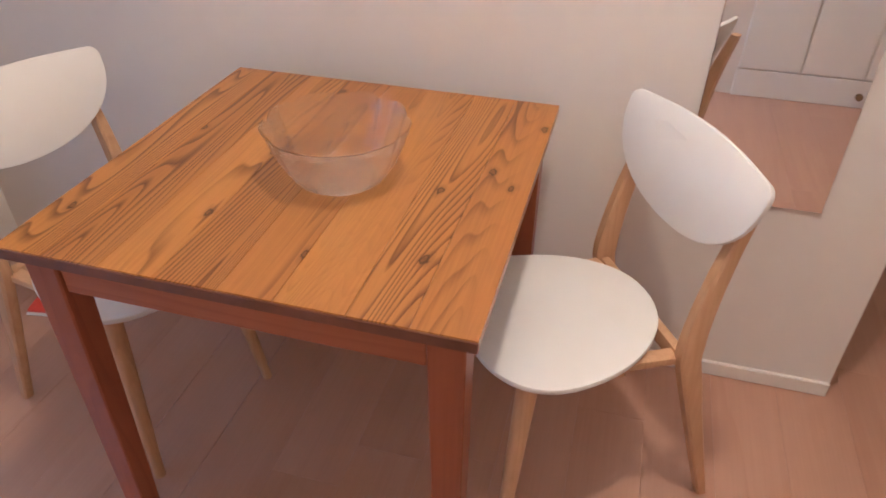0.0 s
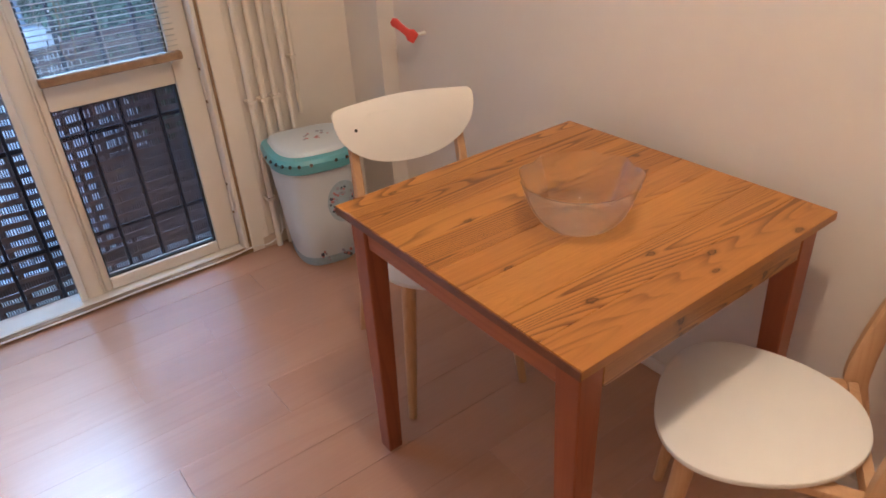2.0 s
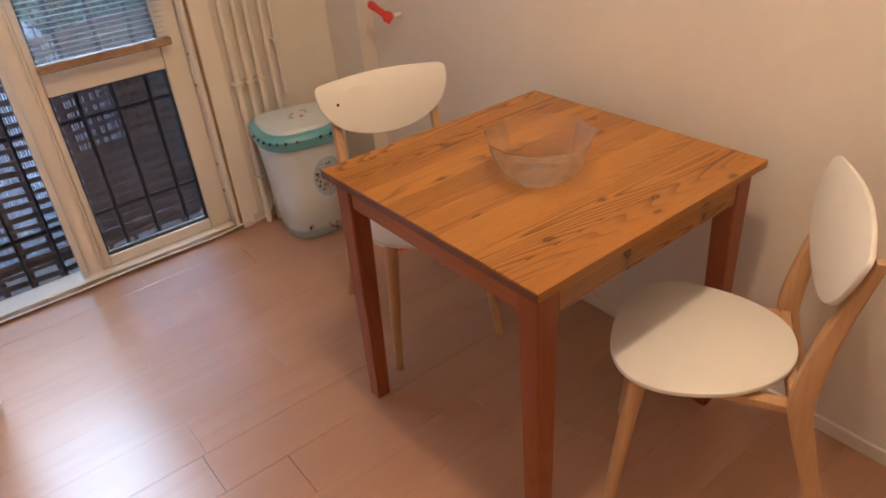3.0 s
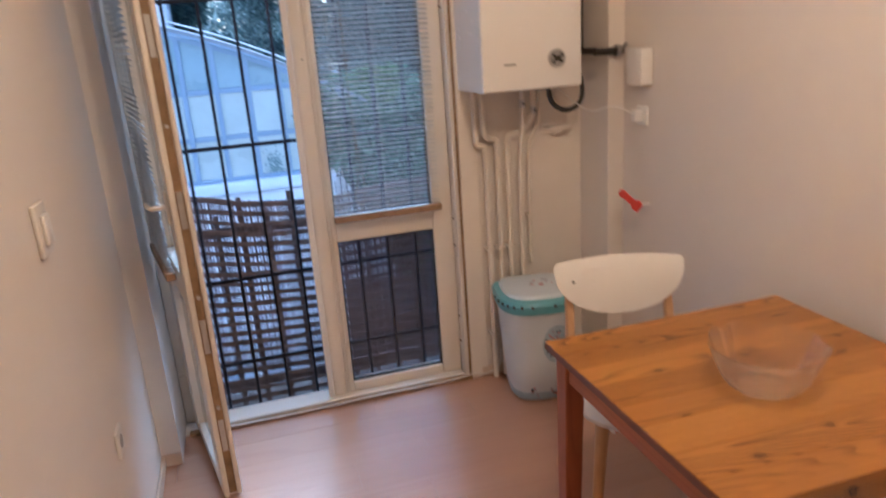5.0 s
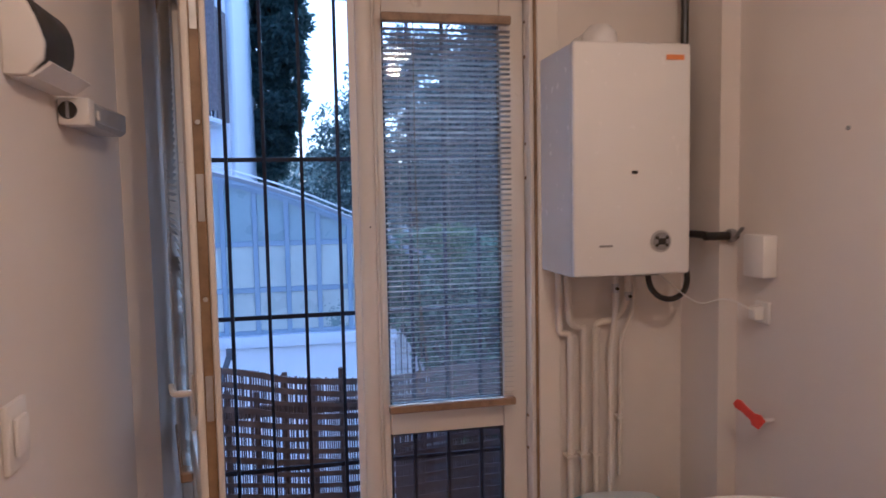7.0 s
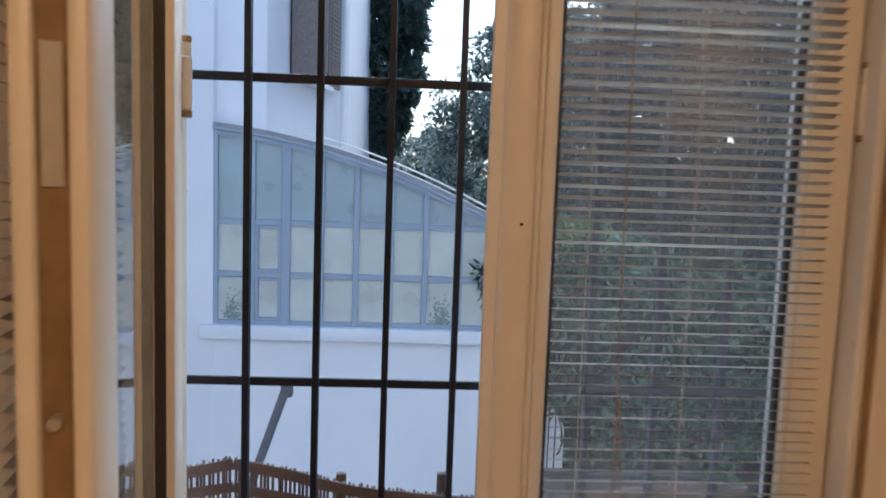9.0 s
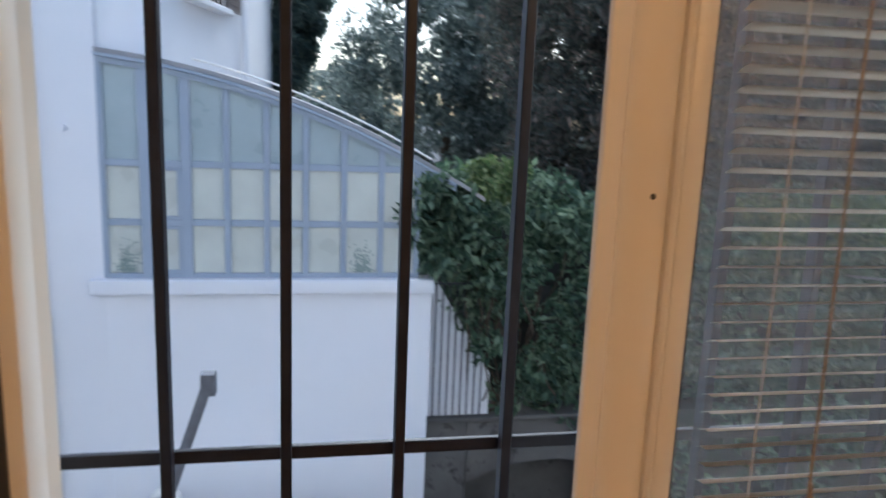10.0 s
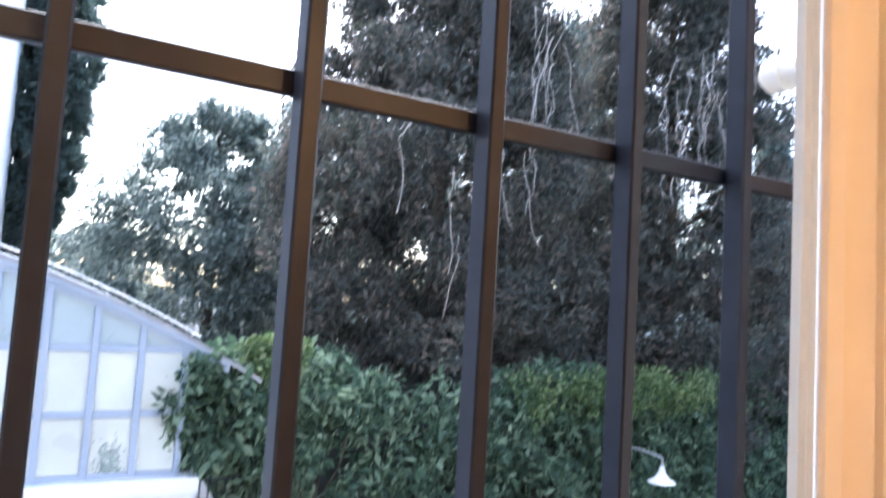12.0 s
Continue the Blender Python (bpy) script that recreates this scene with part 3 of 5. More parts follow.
bowl = solid("glass_bowl", bm, M_BOWL, "clear pressed glass salad bowl on the table", "bowl")
bowl.location = (-0.418, -1.058, TZ + 0.0005)


# ---- chairs ----
def seat_outline(n=56):
    """A soft three-cornered seat: broad at the front, rounder at the back."""
    out = []
    for k in range(n):
        a = 2 * math.pi * k / n
        c, s = math.cos(a), math.sin(a)
        x = 0.192 * math.copysign(abs(c) ** 0.88, c)
        y = 0.192 * math.copysign(abs(s) ** 0.88, s)
        x *= 1 + 0.20 * (y / 0.192)
        out.append((x, y))
    return out


def back_outline():
    """A half-moon: nearly straight top edge, round below."""
    out = []
    w, h = 0.211, 0.188
    for k in range(29):
        a = math.pi + math.pi * k / 28
        out.append((w * math.copysign(abs(math.cos(a)) ** 0.92, math.cos(a)), -0.018 - (h * 0.92 - 0.018) * abs(math.sin(a)) ** 0.88))
    for k in range(1, 6):
        a = math.pi / 2 * k / 5
        out.append((w - 0.026 + 0.026 * math.cos(a), -0.018 + 0.022 * math.sin(a)))
    for k in range(1, 8):
        t = k / 8
        out.append(((w - 0.026) * (1 - 2 * t), 0.004 + 0.014 * math.sin(math.pi * t)))
    for k in range(5):
        a = math.pi / 2 * (1 - k / 5)
        out.append((-(w - 0.026 + 0.026 * math.cos(a)), -0.018 + 0.022 * math.sin(a)))
    return out


def make_chair(bolts=True):
    ch = thing("dining_chair", "white lacquered plywood chair with half-moon back and beech legs", "chair", group="chairs round the table")
    bm = prism(B(), seat_outline(), 0.013, pose(0, 0, 0.437), 0.004)
    for v in bm.verts:
        v.co.z += 0.10 * v.co.x ** 2 - 0.012 * max(0, v.co.y / 0.19) ** 3 + 0.010 * max(0, -v.co.y / 0.19) ** 2 - 0.004
    part("seat", bm, M_WHITE, ch)
    m = pose(0, -0.235, 0.799, 90 + 17, 0, 0)
    bm = prism(B(), back_outline(), 0.011, None, 0.003)
    for v in bm.verts:
        v.co.z -= 0.45 * v.co.x ** 2
    bmesh.ops.transform(bm, matrix=m, verts=bm.verts)
    back = part("backrest", bm, M_WHITE, ch)
    for s in (-1, 1) if bolts else ():
        q = Vector((s * 0.150, -0.062, -0.45 * 0.15 ** 2 - 0.0035))
        a, b = m @ q, m @ (q + Vector((0, 0, 0.0175)))
        part("bolt", rod(B(), a, b, 0.0048, 10), M_SEAL, back, "dark bolt head")
    for s in (-1, 1):
        pts = [(s * 0.185, -0.310, 0.0), (s * 0.172, -0.205, 0.36), (s * 0.168, -0.186, 0.46), (s * 0.163, -0.208, 0.62), (s * 0.158, -0.252, 0.775)]
        bm = B()
        wid = [(0.024, 0.022), (0.030, 0.044), (0.030, 0.046), (0.026, 0.036), (0.022, 0.020)]
        sp = smooth_path(pts, 4)
        rings = []
        for i, p in enumerate(sp):
            f = i / (len(sp) - 1) * 4
            j = min(3, int(f))
            t = f - j
            w = wid[j][0] * (1 - t) + wid[j + 1][0] * t
            d = wid[j][1] * (1 - t) + wid[j + 1][1] * t
            rings.append([bm.verts.new((p.x + a * w / 2, p.y + b * d / 2, p.z)) for a, b in ((-.7, -1), (.7, -1), (1, -.7), (1, .7), (.7, 1), (-.7, 1), (-1, .7), (-1, -.7))])
        for r0, r1 in zip(rings, rings[1:]):
            for k in range(8):
                bm.faces.new((r0[k], r0[(k + 1) % 8], r1[(k + 1) % 8], r1[k]))
        bm.faces.new(rings[0][::-1])
        bm.faces.new(rings[-1])
        part("rear_leg", bm, M_BEECH, ch)
        bm = B()
        rod(bm, (s * 0.178, 0.165, 0.0), (s * 0.138, 0.118, 0.434), 0.0125, 12, 0.021)
        part("front_leg", bm, M_BEECH, ch)
    part("rail", bar(B(), (-0.152, -0.180, 0.418), (0.152, -0.180, 0.418), 0.020, 0.034, 0.003), M_BEECH, ch)
    part("rail", bar(B(), (-0.115, 0.118, 0.420), (0.115, 0.118, 0.420), 0.020, 0.030, 0.003), M_BEECH, ch)
    for s in (-1, 1):
        part("side_rail", bar(B(), (s * 0.150, -0.170, 0.42), (s * 0.125, 0.105, 0.42), 0.030, 0.018, 0.003), M_BEECH, ch)
    return ch


chair = make_chair(False)
chair.matrix_basis = pose(-0.318, -1.452, 0, 0, 0, 32)
chair = make_chair(True)
chair.matrix_basis = pose(-0.392, -0.520, 0, 0, 0, 165)

# ---- wall mirror ----
mirror = thing("wall_mirror", "tall frameless mirror hung on the cream wall", "mirror", at=(XR, 0, 0))
part("glass", box(B(), -0.0075, -1.963, 0.527, -0.0035, -1.663, 1.75, 0.001), M_MIRROR, mirror, "", False)
part("backing", box(B(), -0.0034, -1.961, 0.529, -0.0005, -1.665, 1.748), M_GREY, mirror)

# ---- ceiling lamp ----
lamp = thing("ceiling_lamp", "round opal ceiling lamp with warm light", "lamp", at=(LAMP[0], LAMP[1], ZC))
part("base", revolve(B(), [(0, -0.004), (0.07, -0.004), (0.07, -0.03), (0.014, -0.035), (0.008, -0.05), (0.008, -0.20), (0, -0.20)], 28), M_WHITE, lamp)
part("shade", revolve(B(), [(0, -0.196), (0.05, -0.20), (0.11, -0.225), (0.13, -0.255), (0.125, -0.258), (0.10, -0.232), (0.045, -0.208), (0, -0.204)], 28), M_BULB, lamp)

# ---- boiler ----
BX0, BX1, BY0, BZ0, BZ1 = -0.556, -0.152, 0.270, 1.308, 2.049
boiler = thing("gas_boiler", "white wall-hung combination gas boiler with round dial", "boiler")
part("body", box(B(), BX0 + 0.003, BY0 + 0.03, BZ0, BX1 - 0.003, YD - 0.001, BZ1 - 0.003, 0.004), M_BOILER, boiler)
part("front_cover", box(B(), BX0, BY0, BZ0 + 0.002, BX1, BY0 + 0.029, BZ1, 0.009, 3), M_BOILER, boiler)
dial = part("dial", rod(B(), (-0.257, BY0 - 0.004, 1.418), (-0.257, BY0 + 0.001, 1.418), 0.036, 32), M_SILVER, boiler, "round silver control dial")
part("dial_ring", rod(B(), (-0.257, BY0 - 0.008, 1.418), (-0.257, BY0 - 0.0045, 1.418), 0.029, 32), M_GREY, dial)
part("display", box(B(), -0.271, BY0 - 0.011, 1.408, -0.243, BY0 - 0.0085, 1.428, 0.001), M_BLACK, dial, "small black display")
for a in (35, 145, 215, 325):
    x, z = -0.257 + 0.021 * math.cos(radians(a)), 1.418 + 0.021 * math.sin(radians(a))
    part("button", rod(B(), (x, BY0 - 0.0105, z), (x, BY0 - 0.0085, z), 0.0055, 10), M_BLACK, dial)
part("status_window", box(B(), -0.358, BY0 - 0.003, 1.636, -0.338, BY0 + 0.001, 1.646, 0.001), M_BLACK, boiler)
part("name_plate", box(B(), -0.470, BY0 - 0.002, 1.404, -0.424, BY0 + 0.001, 1.411), M_GREY, boiler, "small grey plate")
part("sticker", box(B(), -0.240, BY0 - 0.0015, 1.996, -0.178, BY0 + 0.001, 2.012), M_ORANGE, boiler, "orange energy sticker")
part("maker_bar", box(B(), -0.345, BY0 + 0.004, BZ0 - 0.001, -0.26, BY0 + 0.02, BZ0 + 0.0015), M_GREY, boiler)
bm = B()
revolve(bm, [(0, 0.088), (0.034, 0.082), (0.056, 0.058), (0.062, 0.020), (0.060, 0.0), (0, 0.0)], 28, (-0.40, 0.42, BZ1))
part("flue_elbow", bm, M_BOILER, boiler, "white flue elbow")
part("flue_pipe", rod(B(), (-0.40, 0.44, BZ1 + 0.042), (-0.40, YD - 0.001, BZ1 + 0.042), 0.040, 20), M_BOILER, boiler)

# ---- pipes ----
PY = YD - 0.032


def pipe(name, pts, r, mat, label, category="pipe", fillet=0.03, clips=()):
    p = thing(name, label, category)
    part("tube", tube(B(), filleted(pts, fillet), r, 10), mat, p)
    for c in clips:
        bm = B()
        box(bm, c[0] - r * 1.5, c[1] - r * 1.25, c[2] - 0.006, c[0] + r * 1.5, YD - 0.0005, c[2] + 0.006, 0.001)
        part("clip", bm, mat, p)
    return p


lab = "cream painted heating pipe running down to the floor"
zf = 0.002
pipe("heating_pipe", [(-0.498, PY, 1.309), (-0.498, PY, 1.075), (-0.455, PY, 1.075), (-0.455, PY, zf)], 0.0122, M_PIPE, lab, clips=[(-0.455, PY, 0.62), (-0.455, PY, 0.22)])
pipe("heating_pipe", [(-0.470, PY - 0.002, 1.309), (-0.466, PY - 0.025, 1.115), (-0.425, PY, 1.095), (-0.404, PY, 1.095), (-0.404, PY, zf)], 0.0122, M_PIPE, lab, clips=[(-0.404, PY, 0.62)])
pipe("heating_pipe", [(-0.245, PY - 0.03, 1.309), (-0.245, PY - 0.03, 1.19), (-0.285, PY, 1.11), (-0.356, PY, 1.11), (-0.356, PY, zf)], 0.0122, M_PIPE, lab, clips=[(-0.356, PY, 0.62)])
pipe("heating_pipe", [(-0.295, PY - 0.03, 1.309), (-0.295, PY - 0.03, 1.14), (-0.310, PY - 0.025, 1.0), (-0.312, PY - 0.025, zf)], 0.0100, M_PIPE, lab)
pipe("heating_pipe", [(-0.215, PY - 0.01, 1.309), (-0.215, PY - 0.01, 1.15), (-0.258, PY, 1.04), (-0.262, PY, 0.55), (-0.262, PY, 0.53)], 0.0088, M_PIPE, "thin stained pipe ending above the bin", clips=[(-0.262, PY, 0.75)])
for x, z in ((-0.295, 1.235), (-0.245, 1.205)):
    v = thing("pipe_valve", "small brass isolation valve under the boiler", "valve", at=(x, PY - 0.03, z))
    part("body", rod(B(), (0, 0, -0.016), (0, 0, 0.016), 0.014, 8), M_SILVER, v)
    part("screw", rod(B(), (0, -0.022, 0), (0, -0.012, 0), 0.006, 8), M_BLACK, v, "black screw head")
pipe("gas_hose", smooth_path([(-0.225, 0.42, 1.309), (-0.222, 0.40, 1.25), (-0.19, 0.385, 1.215), (-0.14, 0.385, 1.21), (-0.09, 0.40, 1.24), (-0.068, 0.43, 1.30), (-0.060, 0.49, 1.38)], 4), 0.010, M_BLACK, "black ribbed gas hose looping under the boiler", "hose", 0.005)
gas = pipe("gas_pipe", [(XL + 0.02, PY - 0.01, 2.425), (-0.36, PY - 0.01, 2.455), (-0.20, PY - 0.01, 2.458), (-0.15, PY - 0.03, 2.505), (-0.04, PY - 0.03, 2.505), (-0.026, PY - 0.03, 2.49),
                        (-0.026, PY - 0.03, 1.425), (-0.02, 0.39, 1.425)], 0.0135, M_BLACK, "black steel gas pipe along the wall", "pipe", 0.025)
for x in (-1.55, -0.95, -0.36):
    bm = rod(B(), (x - 0.007, PY - 0.01, 2.44), (x + 0.007, PY - 0.01, 2.44), 0.021, 14)
    box(bm, x - 0.004, PY - 0.006, 2.455, x + 0.004, YD - 0.0005, 2.475)
    part("clip", bm, M_SILVER, gas)
gv = thing("gas_valve", "dark gas valve on a short horizontal pipe", "valve")
part("tube", tube(B(), filleted([(-0.07, 0.318, 1.425), (0.052, 0.318, 1.425)], 0.01), 0.0145, 12), M_BLACK, gv)
part("coupling", rod(B(), (0.020, 0.318, 1.425), (0.040, 0.318, 1.425), 0.023, 8), M_GREY, gv)
part("tap", bar(B(), (0.03, 0.290, 1.425), (0.03, 0.255, 1.455), 0.014, 0.007, 0.002), M_GREY, gv)

# ---- small things on the walls ----
sk = thing("wall_socket", "white surface-mounted socket box on the wall", "socket", at=(XR, 0.195, 1.366))
part("box", box(B(), -0.052, -0.055, -0.068, -0.0005, 0.050, 0.068, 0.006, 2), M_WHITE, sk)
part("slot", box(B(), -0.030, 0.0505, -0.015, -0.016, 0.052, 0.015), M_BLACK, sk)
pl = thing("plug_socket", "white plastic plug in a wall socket", "socket", at=(XR, 0.20, 1.18))
part("plate", box(B(), -0.012, -0.036, -0.036, -0.0005, 0.036, 0.036, 0.003), M_WHITE, pl)
part("plug", box(B(), -0.048, -0.018, -0.022, -0.0125, 0.018, 0.022, 0.006, 2), M_WHITE, pl)
part("cable", tube(B(), smooth_path([(-0.046, 0, 0.01), (-0.10, 0.06, 0.04), (-0.16, 0.12, 0.02), (-0.20, 0.20, 0.06), (-0.22, 0.30, 0.11)], 5), 0.0025, 6), M_WHITE, pl)
rh = thing("red_tap_handle", "red plastic lever handle on a wall tap", "tap", at=(XR, 0.148, 0.838))
part("stem", rod(B(), (-0.001, 0, 0), (-0.056, 0, 0), 0.007, 10), M_WHITE, rh)
bm = prism(B(), [(-0.02, -0.019), (0.004, -0.023), (0.018, -0.013), (0.050, -0.012), (0.076, -0.016), (0.088, -0.008), (0.088, 0.009), (0.076, 0.016), (0.050, 0.013), (0.018, 0.013), (0.004, 0.023), (-0.02, 0.018)], 0.012,
           pose(-0.062, 0.0, 0.0, 90, 0, 122) @ pose(0, 0, 0, 0, 0, 35), 0.003)
part("lever", bm, M_RED, rh)
nl = solid("wall_plug", rod(B(), (XR - 0.004, -0.137, 1.741), (XR + 0.002, -0.137, 1.741), 0.006, 10), M_GREY, "small grey wall plug in the plaster", "plug")
lo = thing("wall_socket", "flat white socket plate low on the wall", "socket", at=(XL, -0.215, 0.478))
part("plate", box(B(), 0.0005, -0.040, -0.040, 0.010, 0.040, 0.040, 0.004, 2), M_WHITE, lo)
part("well", rod(B(), (0.0102, 0, 0), (0.0112, 0, 0), 0.020, 20), M_GREY, lo, "grey socket well")
sw = thing("light_switch", "white rocker switch with a socket on the wall", "switch", at=(XL, -0.47, 1.175))
part("plate", box(B(), 0.0005, -0.045, -0.06, 0.012, 0.045, 0.06, 0.004, 2), M_WHITE, sw)
part("rocker", box(B(), 0.0125, -0.026, -0.034, 0.022, 0.026, 0.034, 0.004, 2), M_WHITE, sw)

tb = thing("gas_detector", "small white gas detector with a round dark vent", "detector", at=(XL, 0.0, 1.775))
part("front_box", box(B(), 0.003, -0.135, -0.030, 0.066, -0.085, 0.030, 0.005, 2), M_WHITE, tb)
part("vent", rod(B(), (0.024, -0.1385, 0.002), (0.024, -0.1345, 0.002), 0.019, 24), M_BLACK, tb, "dark round vent")
part("vent_bar", box(B(), 0.021, -0.1405, -0.016, 0.027, -0.1388, 0.020), M_GREY, tb)
part("housing", loft([[(x, y, z) for x, z in ((0.001, -0.026), (0.058, -0.026), (0.066, -0.018), (0.066, 0.020), (0.058, 0.027), (0.001, 0.027))] for y in (-0.0845, -0.02)]
                     + [[(x, 0.16, z) for x, z in ((0.001, -0.030), (0.062, -0.030), (0.074, -0.020), (0.074, 0.022), (0.062, 0.030), (0.001, 0.030))],
                        [(x, 0.19, z) for x, z in ((0.001, -0.022), (0.050, -0.022), (0.060, -0.014), (0.060, 0.016), (0.050, 0.022), (0.001, 0.022))]]), M_SILVER, tb, "grey housing")
part("tab", box(B(), 0.0665, -0.078, -0.014, 0.070, -0.062, 0.008, 0.001), M_WHITE, tb)
hb = thing("wall_dispenser", "white curved wall dispenser with a dark round opening", "dispenser", at=(XL, -0.40, 1.895))
bm = prism(B(), [(0.001, -0.088), (0.040, -0.088), (0.066, -0.060), (0.070, -0.030), (0.056, 0.015), (0.042, 0.045), (0.044, 0.088), (0.001, 0.088)], 0.016, pose(0, 0.008, 0, 90, 0, 0), 0.003)
part("side_plate", bm, M_WHITE, hb)
bm = loft([[(x, y, z) for x, z in ((0.001, -0.090), (0.045, -0.090), (0.078, -0.066), (0.074, -0.062), (0.044, -0.084), (0.001, -0.084))] for y in (0.0085, 0.12, 0.25)])
part("tray", bm, M_WHITE, hb)
bm = prism(B(), [(0.001 + 0.062 * math.sin(k * math.pi / 20) ** 0.8, 0.074 * math.cos(k * math.pi / 20)) for k in range(21)], 0.19, pose(0, 0.20, -0.008, 90, 0, 0), 0.004)
part("drum", bm, M_BLACK, hb, "black half-round drum")
for y in (-0.012, 0.012):
    part("screw", rod(B(), (0.0005, y, 0.104), (0.014, y, 0.098), 0.006, 8), M_EDGE, hb)

# ---- panelled cupboard door seen in the mirror ----
cup = thing("door_2", "white panelled cupboard door with a low plinth", "door", at=(XL, -2.45, 0), kind="structure")
part("plinth", box(B(), 0.001, -0.65, 0, 0.016, 0.45, 0.13, 0.003), M_WHITE, cup)
for i in range(4):
    y = -0.64 + i * 0.272
    part("panel", box(B(), 0.001, y, 0.135, 0.018, y + 0.268, 2.05, 0.004), M_WHITE, cup)
part("knob", rod(B(), (0.0165, -0.10, 0.055), (0.032, -0.10, 0.055), 0.016, 12), M_EDGE, cup, "dark round stop")

# ---- bin ----
bn = thing("pedal_bin", "pale blue plastic bin with teal rim and flower print", "bin", at=(-0.322, 0.405, 0), turn=-12)
bn.scale = (0.9, 0.9, 0.9)


def bin_ring(z, w, d):
    """A D-shaped ring, flat at the back."""
    pts = []
    for k in range(40):
        a = 2 * math.pi * k / 40
        x, y = w * math.copysign(abs(math.cos(a)) ** 0.6, math.cos(a)), d * math.copysign(abs(math.sin(a)) ** (0.75 if math.sin(a) < 0 else 0.35), math.sin(a))
        pts.append((x, y if y < 0 else y * 0.62, z))
    return pts


part("body", loft([bin_ring(0, 0.125, 0.150), bin_ring(0.012, 0.132, 0.158), bin_ring(0.20, 0.150, 0.180), bin_ring(0.475, 0.172, 0.205)]), M_BIN, bn)
rim = part("rim", loft([bin_ring(0.462, 0.178, 0.212), bin_ring(0.468, 0.186, 0.222), bin_ring(0.508, 0.190, 0.228), bin_ring(0.524, 0.182, 0.218), bin_ring(0.530, 0.160, 0.195)]), M_TEAL, bn, "teal rim")
part("lid", loft([bin_ring(0.5305, 0.158, 0.192), bin_ring(0.545, 0.150, 0.182), bin_ring(0.552, 0.120, 0.150)]), M_BIN, bn)
for k in range(14):
    a = math.pi + math.pi * (k + 0.5) / 14
    x, y = 0.1915 * math.copysign(abs(math.cos(a)) ** 0.6, math.cos(a)), -0.2295 * abs(math.sin(a)) ** 0.75
    part("dot", rod(B(), (x * 0.99, y * 0.99, 0.505), (x * 1.006, y * 1.006, 0.508), 0.0075, 8), M_BLACK, rim)
part("base_band", loft([bin_ring(0.002, 0.1275, 0.153), bin_ring(0.012, 0.1335, 0.160), bin_ring(0.045, 0.1368, 0.1638), bin_ring(0.046, 0.130, 0.157)]), M_BINBLUE, bn, "blue printed band round the foot")


def bin_front(x, z):
    """The curved front of the bin."""
    wd, dp = 0.150 + 0.022 * (z - 0.2) / 0.275, 0.180 + 0.025 * (z - 0.2) / 0.275
    return -dp * max(0.0, 1 - abs(x / wd) ** (1 / 0.3)) ** 0.375


bm = B()
ovals = []
for q in range(6):
    f = q / 5
    ovals.append([bm.verts.new((0.068 + 0.070 * f * math.cos(a), bin_front(0.068 + 0.070 * f * math.cos(a), 0.30 + 0.098 * f * math.sin(a)) - 0.0008, 0.30 + 0.098 * f * math.sin(a))) for a in [2 * math.pi * k / 32 for k in range(32)]])
for ra, rb in zip(ovals, ovals[1:]):
    for k in range(32):
        bm.faces.new((ra[k], ra[(k + 1) % 32], rb[(k + 1) % 32], rb[k]))
part("oval_print", bm, M_BINBLUE, bn, "dull blue oval print")
rng = random.Random(3)
for cx, cz, rr, cnt in ((0.07, 0.30, 0.075, 44), (-0.03, 0.05, 0.03, 8), (0.06, 0.045, 0.03, 8)):
    for k in range(cnt):
        a, q = rng.uniform(0, 6.28), rr * rng.uniform(0.2, 1) ** 0.6
        x, z = cx + q * math.cos(a) * 0.8, cz + q * math.sin(a)
        wd, dp = 0.150 + 0.022 * (z - 0.2) / 0.275, 0.180 + 0.025 * (z - 0.2) / 0.275
        y = -dp * max(0.0, 1 - abs(x / wd) ** (1 / 0.3)) ** 0.375
        part("petal_print", rod(B(), (x, y + 0.003, z), (x, y - 0.0024, z), rng.uniform(0.004, 0.008), 7), rng.choice((M_PRINT, M_FLORAL, M_FLORALR)), bn)
for k in range(16):
    a, q = rng.uniform(0, 6.28), 0.05 * rng.uniform(0.2, 1) ** 0.6
    part("lid_print", rod(B(), (q * math.cos(a) * 1.3 + 0.02, -0.03 + q * math.sin(a), 0.5505), (q * math.cos(a) * 1.3 + 0.02, -0.03 + q * math.sin(a), 0.5532), rng.uniform(0.004, 0.009), 7), rng.choice((M_FLORAL, M_FLORALR)), bn)

# red dustpan lying under the chair
dp = thing("dustpan", "red plastic dustpan with a white lip lying on the floor", "dustpan", at=(-0.150, 0.0, 0), turn=-80)
dp.scale = (0.6, 0.6, 0.6)
part("pan", loft([[(x, y, 0.001) for x, y in ((-.11, -.11), (.11, -.11), (.09, .1), (-.09, .1))], [(x, y, 0.02) for x, y in ((-.115, -.11), (.115, -.11), (.095, .11), (-.095, .11))],
                  [(x, y, 0.045) for x, y in ((-.10, .02), (.10, .02), (.095, .12), (-.095, .12))]]), M_RED, dp)
part("lip", box(B(), -0.115, -0.128, 0.001, 0.115, -0.111, 0.010, 0.002), M_WHITE, dp)

# thin white cable along the threshold
cb = thing("floor_cable", "thin white cable stapled along the door threshold", "cable")
part("wire", tube(B(), smooth_path([(-1.70, 0.570, 0.018), (-1.3, 0.568, 0.016), (-1.0, 0.570, 0.020), (-0.70, 0.568, 0.018), (-0.56, 0.565, 0.03), (-0.50, 0.562, 0.02), (-0.44, 0.545, 0.06), (-0.43, 0.548, 0.14)], 6), 0.0035, 6), M_WHITE, cb)

